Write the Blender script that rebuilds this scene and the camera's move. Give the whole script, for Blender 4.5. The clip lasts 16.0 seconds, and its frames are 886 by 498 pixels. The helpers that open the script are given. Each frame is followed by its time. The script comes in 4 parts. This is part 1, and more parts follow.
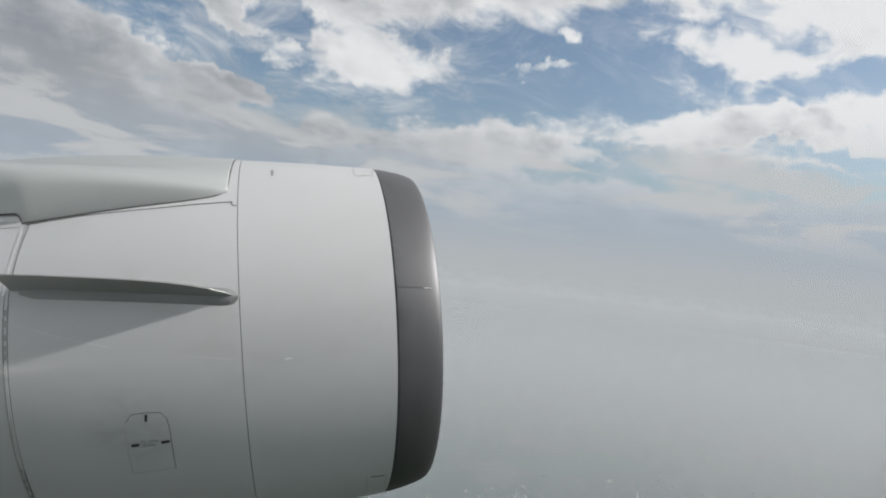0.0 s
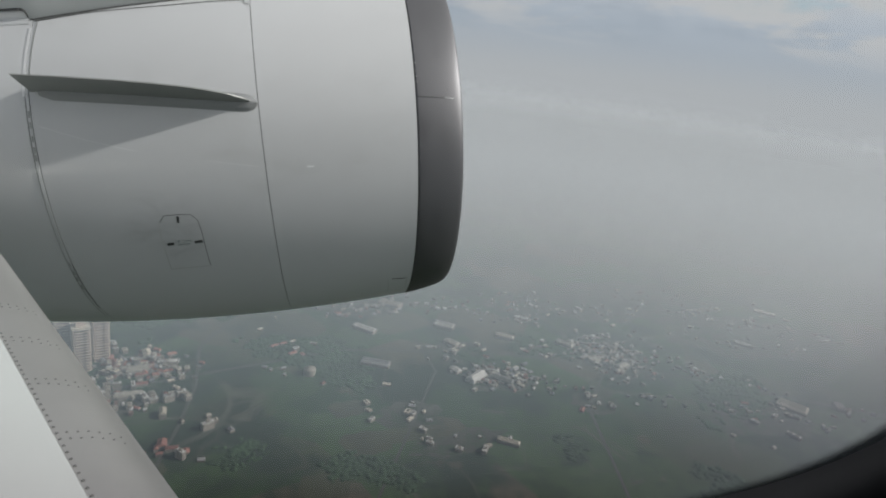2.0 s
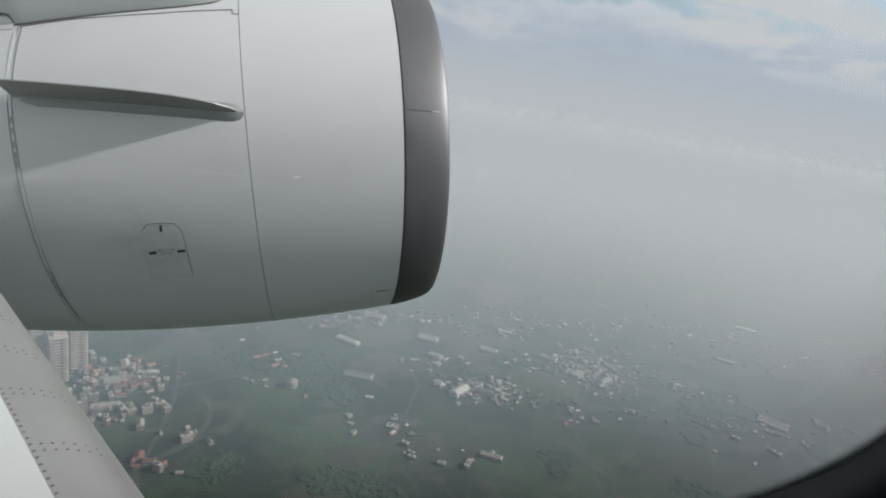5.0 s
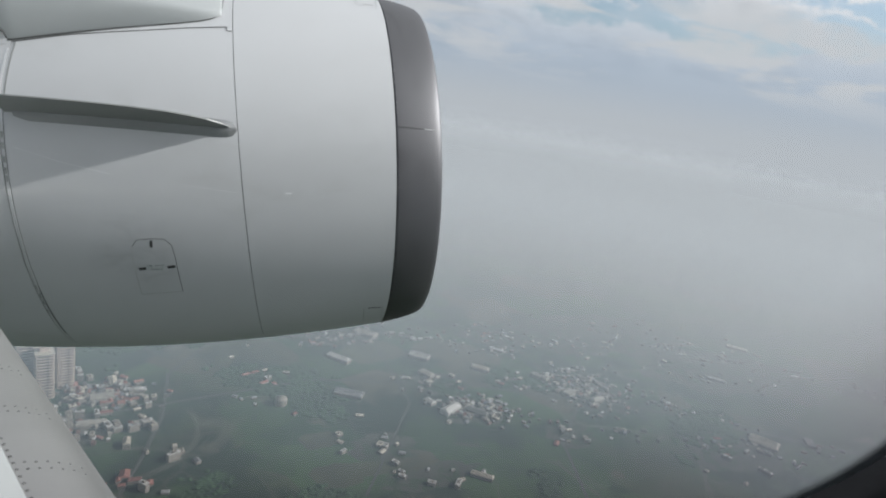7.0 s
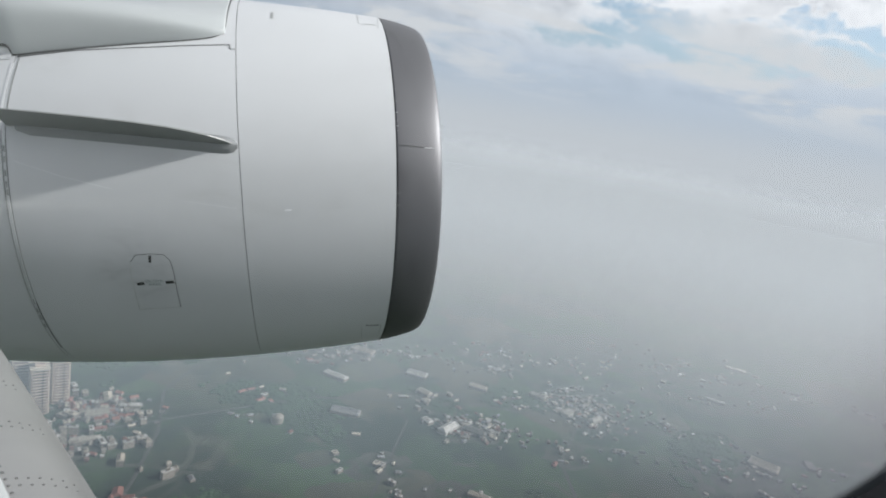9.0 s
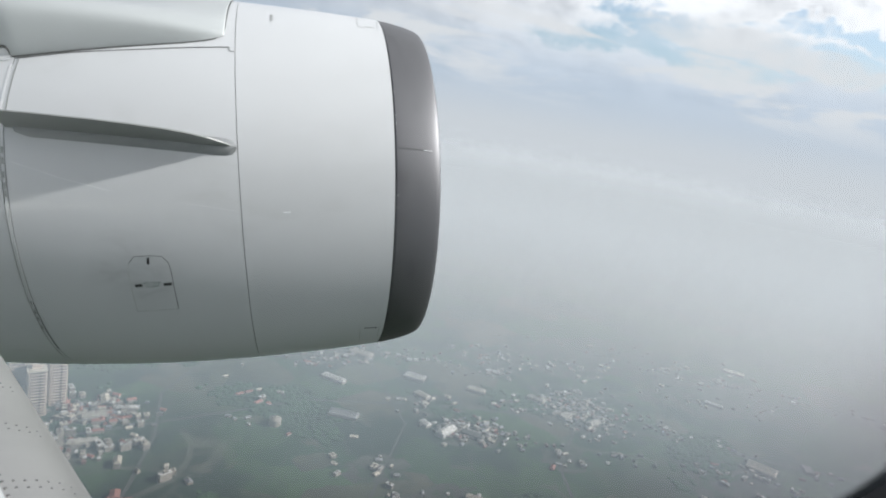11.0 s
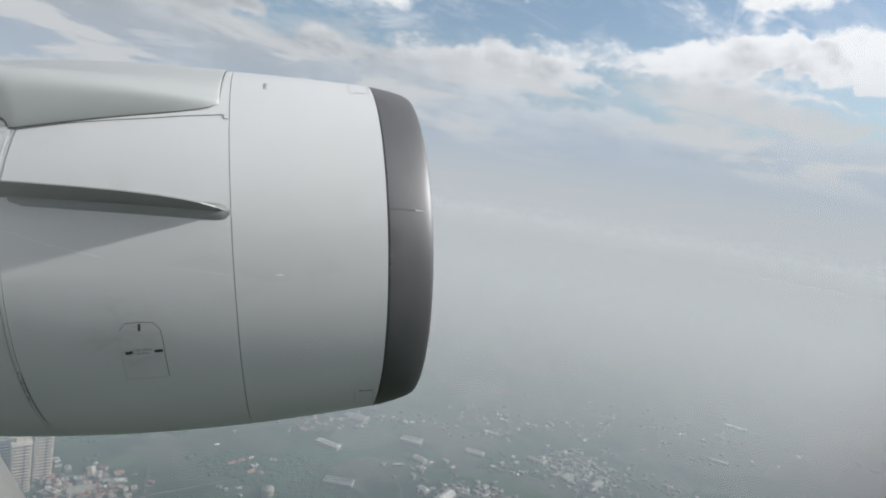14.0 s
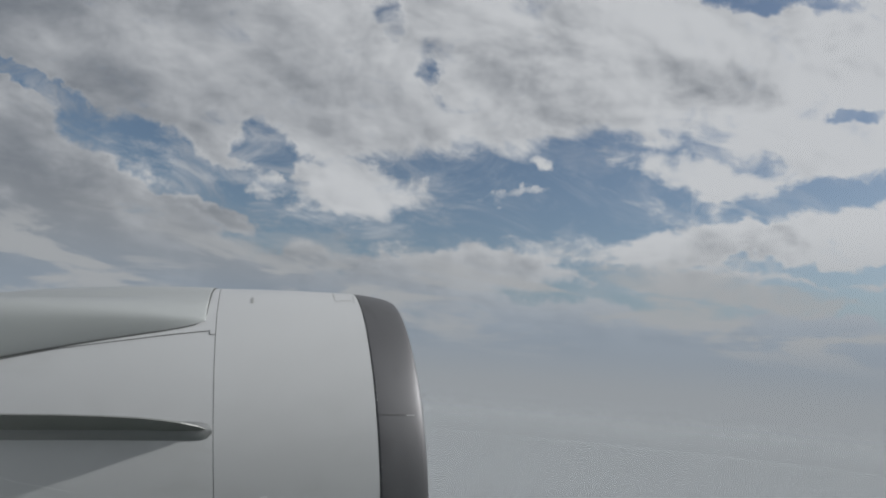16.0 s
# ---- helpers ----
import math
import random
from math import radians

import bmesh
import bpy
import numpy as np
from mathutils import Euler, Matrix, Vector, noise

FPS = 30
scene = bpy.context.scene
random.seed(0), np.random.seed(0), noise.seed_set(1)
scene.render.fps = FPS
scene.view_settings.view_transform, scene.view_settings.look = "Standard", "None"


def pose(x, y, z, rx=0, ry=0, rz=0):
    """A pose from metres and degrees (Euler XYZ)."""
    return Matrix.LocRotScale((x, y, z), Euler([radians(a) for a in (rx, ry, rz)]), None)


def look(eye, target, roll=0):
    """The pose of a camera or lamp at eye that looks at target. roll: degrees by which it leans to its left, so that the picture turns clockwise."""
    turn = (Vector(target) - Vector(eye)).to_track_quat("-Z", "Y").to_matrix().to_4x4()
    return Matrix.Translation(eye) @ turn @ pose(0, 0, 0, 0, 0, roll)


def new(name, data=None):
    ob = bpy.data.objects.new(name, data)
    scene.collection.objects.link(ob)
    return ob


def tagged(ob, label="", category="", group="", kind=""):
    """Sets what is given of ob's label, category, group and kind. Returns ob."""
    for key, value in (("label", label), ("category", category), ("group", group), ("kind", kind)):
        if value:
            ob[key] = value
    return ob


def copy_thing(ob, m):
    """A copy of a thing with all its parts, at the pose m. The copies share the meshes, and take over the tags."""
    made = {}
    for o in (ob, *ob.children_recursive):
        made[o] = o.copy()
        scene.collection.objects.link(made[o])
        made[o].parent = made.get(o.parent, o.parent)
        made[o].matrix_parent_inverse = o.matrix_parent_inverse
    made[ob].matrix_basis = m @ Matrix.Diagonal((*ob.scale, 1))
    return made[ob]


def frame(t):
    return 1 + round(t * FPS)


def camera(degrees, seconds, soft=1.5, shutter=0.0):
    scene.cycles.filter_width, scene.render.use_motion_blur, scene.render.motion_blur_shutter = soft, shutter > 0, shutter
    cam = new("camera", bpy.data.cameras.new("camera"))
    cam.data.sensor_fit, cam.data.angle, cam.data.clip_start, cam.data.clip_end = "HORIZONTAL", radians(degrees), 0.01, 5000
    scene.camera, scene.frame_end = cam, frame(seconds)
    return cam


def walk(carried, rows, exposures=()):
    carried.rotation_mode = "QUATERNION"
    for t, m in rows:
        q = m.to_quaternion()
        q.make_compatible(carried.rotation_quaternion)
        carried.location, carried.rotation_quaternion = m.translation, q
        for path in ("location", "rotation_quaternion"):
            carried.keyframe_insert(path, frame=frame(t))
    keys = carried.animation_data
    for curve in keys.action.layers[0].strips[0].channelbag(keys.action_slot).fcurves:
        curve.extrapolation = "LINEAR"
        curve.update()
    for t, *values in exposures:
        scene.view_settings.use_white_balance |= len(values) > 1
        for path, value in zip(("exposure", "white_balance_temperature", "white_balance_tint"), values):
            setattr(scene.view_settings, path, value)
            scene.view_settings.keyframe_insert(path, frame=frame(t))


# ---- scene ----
# ---- attitude of the aircraft: x ahead, y out over the port side, z up; nose up and banked a little ----
AIR = Matrix.Rotation(radians(-7.5), 4, "Y") @ Matrix.Rotation(radians(-3.0), 4, "X")

# seconds, yaw, pitch, roll within the aircraft
LOOKS = [
    (0.0, -13.65, 1.63, 1.88), (0.5, -13.09, -1.60, 1.49), (1.0, -12.38, -6.86, 1.10), (1.5, -11.85, -12.55, 0.81),
    (2.0, -11.64, -15.50, 0.69), (2.5, -11.76, -16.00, 0.43), (3.0, -11.93, -15.62, 0.31), (3.5, -12.08, -15.22, 0.06),
    (4.0, -12.29, -14.73, -0.12), (6.5, -13.40, -13.54, -0.79), (7.0, -13.41, -12.72, -0.93), (7.5, -13.39, -11.95, -1.03),
    (8.0, -13.35, -11.42, -1.19), (8.5, -13.30, -11.11, -1.34), (9.0, -13.38, -11.07, -1.50), (11.5, -13.53, -10.79, -1.74),
    (12.0, -13.63, -10.90, -1.78), (12.5, -13.69, -10.67, -1.68), (13.0, -13.73, -10.26, -1.47), (13.5, -14.04, -7.56, -0.78),
    (14.0, -14.26, -5.39, -0.43), (14.2, -14.60, -1.45, 0.70), (14.3, -14.80, 2.30, 1.70), (14.5, -15.26, 8.17, 2.51),
    (15.0, -15.22, 12.29, 3.37), (15.5, -15.21, 13.70, 3.59), (16.0, -15.19, 12.84, 3.53),
]
cam = camera(70.8, 16.0, soft=2.0)
walk(cam, [(t, AIR @ pose(0, 0, 0, 90 + p, r, y)) for t, y, p, r in LOOKS],
     exposures=[(0.0, -0.24, 6500, 10), (1.0, -0.41, 6500, 10), (1.5, -0.4, 6500, 10), (2.0, -0.33, 6500, 10), (3.0, -0.22, 6470, 10), (4.0, -0.16, 6450, 10), (7.0, -0.13, 6280, 10),
                (9.0, 0.07, 6280, 10), (12.5, 0.28, 6350, 10), (14.0, -0.03, 6380, 10), (14.6, -0.25, 6330, 10), (15.2, -0.64, 6330, 10), (16.0, -0.78, 6330, 10)])

# ---- node helpers ----


class Nodes:
    """Short spelling for shader node trees."""

    def __init__(self, tree):
        self.tree = tree
        tree.nodes.clear()

    def add(self, kind):
        return self.tree.nodes.new(kind)

    def put(self, socket, value):
        if isinstance(value, bpy.types.NodeSocket):
            self.tree.links.new(value, socket)
        else:
            socket.default_value = value

    def math(self, op, a, b=0.0, c=0.0, clamp=False):
        n = self.add("ShaderNodeMath")
        n.operation, n.use_clamp = op, clamp
        for s, v in zip(n.inputs, (a, b, c)):
            self.put(s, v)
        return n.outputs[0]

    def ramp(self, x, lo, hi, out_lo=0.0, out_hi=1.0):
        n = self.add("ShaderNodeMapRange")
        n.interpolation_type = "SMOOTHSTEP"
        for s, v in zip(n.inputs, (x, lo, hi, out_lo, out_hi)):
            self.put(s, v)
        return n.outputs[0]

    def noise(self, vec, scale, detail=4.0, rough=0.5, distort=0.0):
        n = self.add("ShaderNodeTexNoise")
        self.put(n.inputs["Vector"], vec)
        n.inputs["Scale"].default_value, n.inputs["Detail"].default_value = scale, detail
        n.inputs["Roughness"].default_value, n.inputs["Distortion"].default_value = rough, distort
        return n.outputs[0]

    def mix(self, fac, a, b):
        n = self.add("ShaderNodeMix")
        n.data_type = "RGBA"
        for s, v in zip((n.inputs[0], n.inputs[6], n.inputs[7]), (fac, a, b)):
            self.put(s, v)
        return n.outputs[2]

    def dot(self, vec, axis):
        n = self.add("ShaderNodeVectorMath")
        n.operation = "DOT_PRODUCT"
        self.put(n.inputs[0], vec)
        n.inputs[1].default_value = axis
        return n.outputs["Value"]

    def join(self, x, y, z=0.0):
        n = self.add("ShaderNodeCombineXYZ")
        for s, v in zip(n.inputs, (x, y, z)):
            self.put(s, v)
        return n.outputs[0]

    def split(self, vec):
        n = self.add("ShaderNodeSeparateXYZ")
        self.put(n.inputs[0], vec)
        return n.outputs


def rgb(r, g, b):
    return (r, g, b, 1.0)


# ---- sun and sky ----
SUN_AZ, SUN_EL = radians(99.5), radians(25)
SUN = (AIR.to_3x3() @ Vector((math.sin(SUN_AZ) * math.cos(SUN_EL), math.cos(SUN_AZ) * math.cos(SUN_EL), math.sin(SUN_EL)))).normalized()
lamp = bpy.data.lights.new("sun", "SUN")
lamp.energy, lamp.angle, lamp.color = 4.5, radians(1.2), (1.0, 0.975, 0.935)
new("sun", lamp).matrix_world = look(SUN * 50, (0, 0, 0))

HAZE = rgb(0.527, 0.56, 0.583)
world = bpy.data.worlds.new("sky")
scene.world = world
world.use_nodes = True
W = Nodes(world.node_tree)
way = W.add("ShaderNodeTexCoord").outputs["Generated"]
nishita = W.add("ShaderNodeTexSky")
nishita.sky_type, nishita.sun_disc = "NISHITA", False
nishita.sun_elevation, nishita.sun_rotation = math.asin(SUN.z), math.atan2(SUN.x, SUN.y)
nishita.air_density, nishita.dust_density, nishita.altitude = 1.2, 1.5, 300
blue = W.add("ShaderNodeVectorMath")
blue.operation = "SCALE"
W.put(blue.inputs[0], nishita.outputs[0])
blue.inputs["Scale"].default_value = 0.12

# cloud sheet: gaps of open sky in a flat chart of the sky over the port bow
CHART = (AIR @ pose(0, 0, 0, 102.7, 3.81, -15.21)).to_3x3()
ahead = W.math("MAXIMUM", W.dot(way, -CHART.col[2]), 0.08)
u0 = W.math("DIVIDE", W.dot(way, CHART.col[0]), ahead)
v0 = W.math("DIVIDE", W.dot(way, CHART.col[1]), ahead)
chart = W.join(u0, v0)
height = W.split(way)[2]
flat = W.math("ADD", W.math("MAXIMUM", height, 0.0), 0.09)
sx, sy, _ = W.split(way)
sheet = W.join(W.math("DIVIDE", sx, flat), W.math("DIVIDE", sy, flat))
warp = W.add("ShaderNodeTexNoise")
W.put(warp.inputs["Vector"], chart)
warp.inputs["Scale"].default_value, warp.inputs["Detail"].default_value, warp.inputs["Roughness"].default_value = 9.0, 9.0, 0.62
wx, wy, _ = W.split(warp.outputs["Color"])
u1 = W.math("MULTIPLY_ADD", wx, 0.20, W.math("ADD", u0, -0.10))
v1 = W.math("MULTIPLY_ADD", wy, 0.10, W.math("ADD", v0, -0.05))


def spots(rows):
    """The strongest of some soft ovals: centre across and up, half widths, turn in degrees, strength."""
    top = None
    for cx, cy, rx, ry, turn, gain in rows:
        c, s = math.cos(radians(turn)), math.sin(radians(turn))
        du, dv = W.math("ADD", u1, -cx), W.math("ADD", v1, -cy)
        a = W.math("ADD", W.math("MULTIPLY", du, c / rx), W.math("MULTIPLY", dv, s / rx))
        b = W.math("ADD", W.math("MULTIPLY", du, -s / ry), W.math("MULTIPLY", dv, c / ry))
        g = W.math("MULTIPLY_ADD", W.math("ADD", W.math("MULTIPLY", a, a), W.math("MULTIPLY", b, b)), -1.0, gain)
        top = g if top is None else W.math("MAXIMUM", top, g)
    return W.math("MAXIMUM", top, -1.2)


gaps = spots([
    (0.14, 0.085, 0.30, 0.075, 2, 1.1), (-0.41, 0.13, 0.20, 0.034, -25, 1.0), (-0.27, 0.155, 0.045, 0.05, 25, 0.8), (-0.095, 0.385, 0.025, 0.05, 8, -0.25),
    (-0.03, 0.27, 0.02, 0.05, 14, -0.28), (0.50, 0.405, 0.13, 0.020, -4, 0.8), (0.66, 0.225, 0.04, 0.014, 5, 0.35), (0.60, 0.088, 0.17, 0.024, 10, 1.0),
    (0.27, -0.045, 0.09, 0.026, 0, 0.75), (0.60, -0.035, 0.16, 0.014, -3, 0.9), (0.28, -0.080, 0.19, 0.026, -6, 1.15), (0.62, -0.080, 0.14, 0.024, -6, 1.15), (-0.66, 0.27, 0.11, 0.014, -25, 0.8), (-0.14, 0.03, 0.17, 0.035, -3, 1.0),
])
banks = spots([
    (-0.12, 0.092, 0.13, 0.035, -9, 1.0), (0.145, 0.135, 0.03, 0.014, 0, 0.65), (0.10, 0.086, 0.07, 0.010, 8, 0.9), (-0.30, 0.10, 0.04, 0.018, -15, 0.8),
    (0.40, 0.115, 0.15, 0.028, -14, 1.0), (-0.36, 0.062, 0.09, 0.018, -18, 0.8), (0.44, 0.015, 0.17, 0.030, 2, 1.0), (0.02, -0.03, 0.20, 0.04, -6, 1.0),
    (0.40, -0.12, 0.40, 0.028, -7, 0.9), (0.15, -0.155, 0.06, 0.012, 5, 0.6), (0.33, -0.20, 0.07, 0.010, -4, 0.5), (-0.55, 0.03, 0.35, 0.05, -17, 0.8),
])
ragged = W.noise(sheet, 2.2, 8.0, 0.6, 0.5)
fine = W.noise(W.join(W.math("MULTIPLY", u0, 0.6), W.math("MULTIPLY_ADD", u0, 0.15, v0)), 18.0, 9.0, 0.62, 0.6)
open_sky = W.math("ADD", W.math("MULTIPLY_ADD", gaps, 0.42, W.math("MULTIPLY", W.math("MAXIMUM", banks, -0.3), -0.50)),
                  W.math("ADD", W.math("MULTIPLY_ADD", ragged, -1.3, 0.63), W.math("MULTIPLY_ADD", fine, -1.45, 0.69)))
cover = W.ramp(open_sky, -0.30, 0.30, 1.0, 0.0)
billow = W.noise(sheet, 1.1, 8.0, 0.55, 0.3)
puff = W.noise(W.join(W.math("MULTIPLY", u0, 0.7), W.math("MULTIPLY_ADD", u0, 0.2, v0)), 7.0, 9.0, 0.56, 0.25)
lit = W.math("ADD", W.math("MULTIPLY", billow, 0.85), W.math("ADD", W.math("MULTIPLY_ADD", puff, 1.2, -0.225), W.math("MULTIPLY_ADD", fine, 0.32, -0.06)))
lit = W.math("ADD", lit, W.ramp(open_sky, -0.95, -0.15, -0.06, 0.20))
lit = W.math("ADD", lit, W.math("MULTIPLY_ADD", u0, 0.55, -0.02))
lit = W.math("ADD", lit, W.ramp(banks, -0.3, 0.9, 0.0, 0.10))
# the side of each billow towards the sun is brighter
turned = W.noise(W.join(W.math("MULTIPLY_ADD", u0, 0.7, 0.010), W.math("MULTIPLY_ADD", u0, 0.2, W.math("ADD", v0, 0.016))), 7.0, 9.0, 0.56, 0.25)
lit = W.math("MULTIPLY_ADD", W.math("SUBTRACT", puff, turned), W.ramp(u0, -0.5, 0.3, 0.3, 1.3), lit)
# the thick middles of the large clouds are greyer
thick = spots([(0.42, 0.27, 0.17, 0.055, -5, 1.0), (0.10, 0.30, 0.12, 0.05, 10, 0.6), (0.36, -0.035, 0.14, 0.02, -3, 0.6)])
lit = W.math("SUBTRACT", lit, W.ramp(thick, 0.0, 0.9, 0.0, 0.16))
lit = W.math("ADD", lit, W.ramp(height, 0.30, 0.14, 0.0, -0.12))
cloud = W.mix(W.ramp(lit, 0.38, 1.30), rgb(0.325, 0.35, 0.385), rgb(0.98, 0.99, 0.995))
# cloud far off towards the horizon is veiled
cloud = W.mix(W.ramp(height, 0.26, 0.12, 0.0, 0.55), cloud, rgb(0.56, 0.575, 0.59))
wisp = W.noise(W.join(W.math("MULTIPLY", u0, 0.55), W.math("MULTIPLY_ADD", u0, 0.22, v0)), 11.0, 10.0, 0.66, 1.1)
wisp = W.math("MULTIPLY", W.ramp(wisp, 0.42, 0.74), W.ramp(u0, 0.35, -0.45, 0.28, 0.85))
cover = W.math("MAXIMUM", W.math("MULTIPLY", cover, 0.95), wisp)
heavens = W.mix(cover, blue.outputs[0], cloud)
streak = W.noise(W.join(W.math("MULTIPLY", u0, 1.5), W.math("MULTIPLY", W.math("MULTIPLY_ADD", u0, 0.05, height), 7.0)), 2.4, 8.0, 0.6, 0.5)
pale = W.math("MULTIPLY", W.ramp(height, 0.215, 0.03), 0.86)
heavens = W.mix(pale, heavens, rgb(0.37, 0.47, 0.585))
haze_up = W.ramp(height, 0.115, -0.01)
heavens = W.mix(haze_up, heavens, HAZE)
# thin low cloud banks over the pale band
low_bank = W.math("MULTIPLY", W.ramp(streak, 0.47, 0.58, 0.0, 0.85), W.math("MULTIPLY", W.ramp(height, 0.03, 0.10), W.ramp(height, 0.24, 0.14)))
heavens = W.mix(low_bank, heavens, rgb(0.64, 0.655, 0.66))
heavens = W.mix(W.ramp(height, -0.052, -0.071), heavens, rgb(0.03, 0.045, 0.03))
back = W.add("ShaderNodeBackground")
W.put(back.inputs[0], heavens)
back.inputs[1].default_value = 1.0
W.put(W.add("ShaderNodeOutputWorld").inputs[0], back.outputs[0])

# ---- materials ----


def surface(name, base, rough=0.5, metal=0.0, spread=0.1, scale=3.0, fine=60.0, bump=0.0, dirt=None, dirt_at=(0.6, 0.8), coat=0.0,
            by_piece=0.0, stretch=(1, 1, 1), smudge=None):
    """A procedural surface: base colour with two scales of variation, stains of the colour dirt, relief and uneven gloss."""
    m = bpy.data.materials.new(name)
    m.use_nodes = True
    N = Nodes(m.node_tree)
    where = N.add("ShaderNodeTexCoord").outputs["Object"]
    if stretch != (1, 1, 1):
        mp = N.add("ShaderNodeMapping")
        N.put(mp.inputs[0], where)
        mp.inputs["Scale"].default_value = stretch
        where = mp.outputs[0]
    big, small = N.noise(where, scale, 4.0, 0.55), N.noise(where, fine, 3.0, 0.6)
    shade = N.math("ADD", N.math("MULTIPLY", big, 0.7), N.math("MULTIPLY", small, 0.3))
    col = N.mix(N.ramp(shade, 0.3, 0.7), rgb(*[v * (1 - spread) for v in base]), rgb(*[min(1.0, v * (1 + spread)) for v in base]))
    if dirt:
        stain = N.noise(where, scale * 2.3, 6.0, 0.65, 0.5)
        col = N.mix(N.ramp(stain, *dirt_at), col, rgb(*dirt))
    if smudge:
        off = N.add("ShaderNodeVectorMath")
        off.operation = "DISTANCE"
        N.put(off.inputs[0], N.add("ShaderNodeTexCoord").outputs["Object"])
        off.inputs[1].default_value = smudge[:3]
        grime = N.noise(where, 7.0, 6.0, 0.65, 0.8)
        col = N.mix(N.math("MULTIPLY", N.ramp(off.outputs["Value"], smudge[3], smudge[3] * 0.3), N.ramp(grime, 0.38, 0.72, 0.1, 0.6)), col, rgb(*[v * 0.62 for v in base]))
    if by_piece:
        rnd = N.add("ShaderNodeObjectInfo").outputs["Random"]
        hue = N.add("ShaderNodeHueSaturation")
        N.put(hue.inputs["Value"], N.math("MULTIPLY_ADD", rnd, 2 * by_piece, 1 - by_piece))
        N.put(hue.inputs["Color"], col)
        col = hue.outputs[0]
    b = N.add("ShaderNodeBsdfPrincipled")
    N.put(b.inputs["Base Color"], col)
    b.inputs["Metallic"].default_value = metal
    N.put(b.inputs["Roughness"], N.math("MULTIPLY_ADD", big, 0.16, rough - 0.08))
    b.inputs["Coat Weight"].default_value = coat
    b.inputs["Coat Roughness"].default_value = 0.15
    if bump:
        bp = N.add("ShaderNodeBump")
        bp.inputs["Strength"].default_value, bp.inputs["Distance"].default_value = bump, 0.01
        N.put(bp.inputs["Height"], small)
        N.put(b.inputs["Normal"], bp.outputs[0])
    N.put(N.add("ShaderNodeOutputMaterial").inputs[0], b.outputs[0])
    return m


PAINT = surface("cowl_paint", (0.548, 0.56, 0.564), 0.36, 0, 0.03, 1.2, 9.0, 0.0, (0.47, 0.48, 0.475), (0.56, 0.86), 0.35, stretch=(0.5, 1, 1), smudge=(-1.14, 4.96, -1.12, 0.42))
PAINT_AFT = surface("fairing_paint", (0.41, 0.432, 0.43), 0.36, 0, 0.03, 1.0, 8.0, 0.0, (0.36, 0.38, 0.378), (0.56, 0.86), 0.1, stretch=(0.5, 1, 1))
LIP = surface("lip_metal", (0.138, 0.139, 0.145), 0.53, 0.72, 0.08, 2.0, 40.0, 0.02, (0.10, 0.10, 0.104), (0.5, 0.8), 0.0, stretch=(1, 0.35, 0.35))
HULL = surface("fuselage_paint", (0.62, 0.63, 0.64), 0.35, 0, 0.03, 0.8, 9.0)
SEAM = surface("seam_sealant", (0.075, 0.078, 0.075), 0.7, 0, 0.2, 6.0)
MARK = surface("black_marking", (0.03, 0.032, 0.03), 0.6, 0, 0.2, 30.0)
FAINT = surface("worn_outline", (0.29, 0.30, 0.29), 0.6, 0, 0.25, 9.0)
FAINTER = surface("faded_outline", (0.42, 0.43, 0.42), 0.5, 0, 0.15, 9.0)
REFLECTED = surface("painted_reflection", (0.62, 0.63, 0.63), 0.4, 0, 0.1, 12.0)
GREEN_INK = surface("green_stencil", (0.05, 0.10, 0.08), 0.6, 0, 0.2, 30.0)
BRIGHT = surface("bright_marks", (0.74, 0.75, 0.75), 0.3, 0.2, 0.05, 20.0)
# shade on the strake's underside and foot is put into these darker paints
FOOT_SHADED = surface("strake_foot_shaded", (0.26, 0.27, 0.27), 0.4, 0, 0.05, 2.0, 12.0)
STRAKE_SHADED = surface("strake_shaded", (0.25, 0.26, 0.25), 0.4, 0, 0.05, 2.0, 12.0)
SLAT = surface("slat_skin", (0.47, 0.475, 0.457), 0.40, 0.75, 0.05, 1.5, 14.0, 0.0, (0.45, 0.45, 0.43), (0.5, 0.8))
WING = surface("wing_paint", (0.53, 0.565, 0.55), 0.42, 0, 0.03, 1.3, 10.0, 0.0, (0.54, 0.57, 0.56), (0.55, 0.85))
RIVET = surface("rivet_heads", (0.16, 0.165, 0.16), 0.6, 0.2, 0.2, 50.0)
DARK = surface("engine_dark", (0.05, 0.05, 0.05), 0.6, 0.2, 0.1, 3.0)
CABIN = surface("window_surround", (0.022, 0.024, 0.027), 0.6, 0, 0.08, 6.0, 80.0, 0.05)
CABIN_WALL = surface("cabin_lining", (0.30, 0.30, 0.31), 0.6, 0, 0.05, 3.0)

# ---- mesh helpers ----


def mesh_of(name, verts, faces, mat, smooth=True):
    me = bpy.data.meshes.new(name)
    me.from_pydata([tuple(v) for v in verts], [], [tuple(f) for f in faces])
    me.materials.append(mat)
    if smooth:
        me.polygons.foreach_set("use_smooth", [True] * len(me.polygons))
    me.update()
    return me


def tidy(me):
    """Merge doubled points and turn the faces outwards."""
    bm = bmesh.new()
    bm.from_mesh(me)
    bmesh.ops.remove_doubles(bm, verts=bm.verts, dist=1e-5)
    bmesh.ops.recalc_face_normals(bm, faces=bm.faces)
    bm.to_mesh(me)
    bm.free()
    return me


def part(name, me, parent, label=""):
    ob = new(name, me)
    ob.parent = parent
    return tagged(ob, label) if label else ob


def thing(name, label, category, m=AIR, group="", kind=""):
    ob = new(name)
    ob.empty_display_size = 0.2
    ob.matrix_world = m
    return tagged(ob, label, category, group, kind)


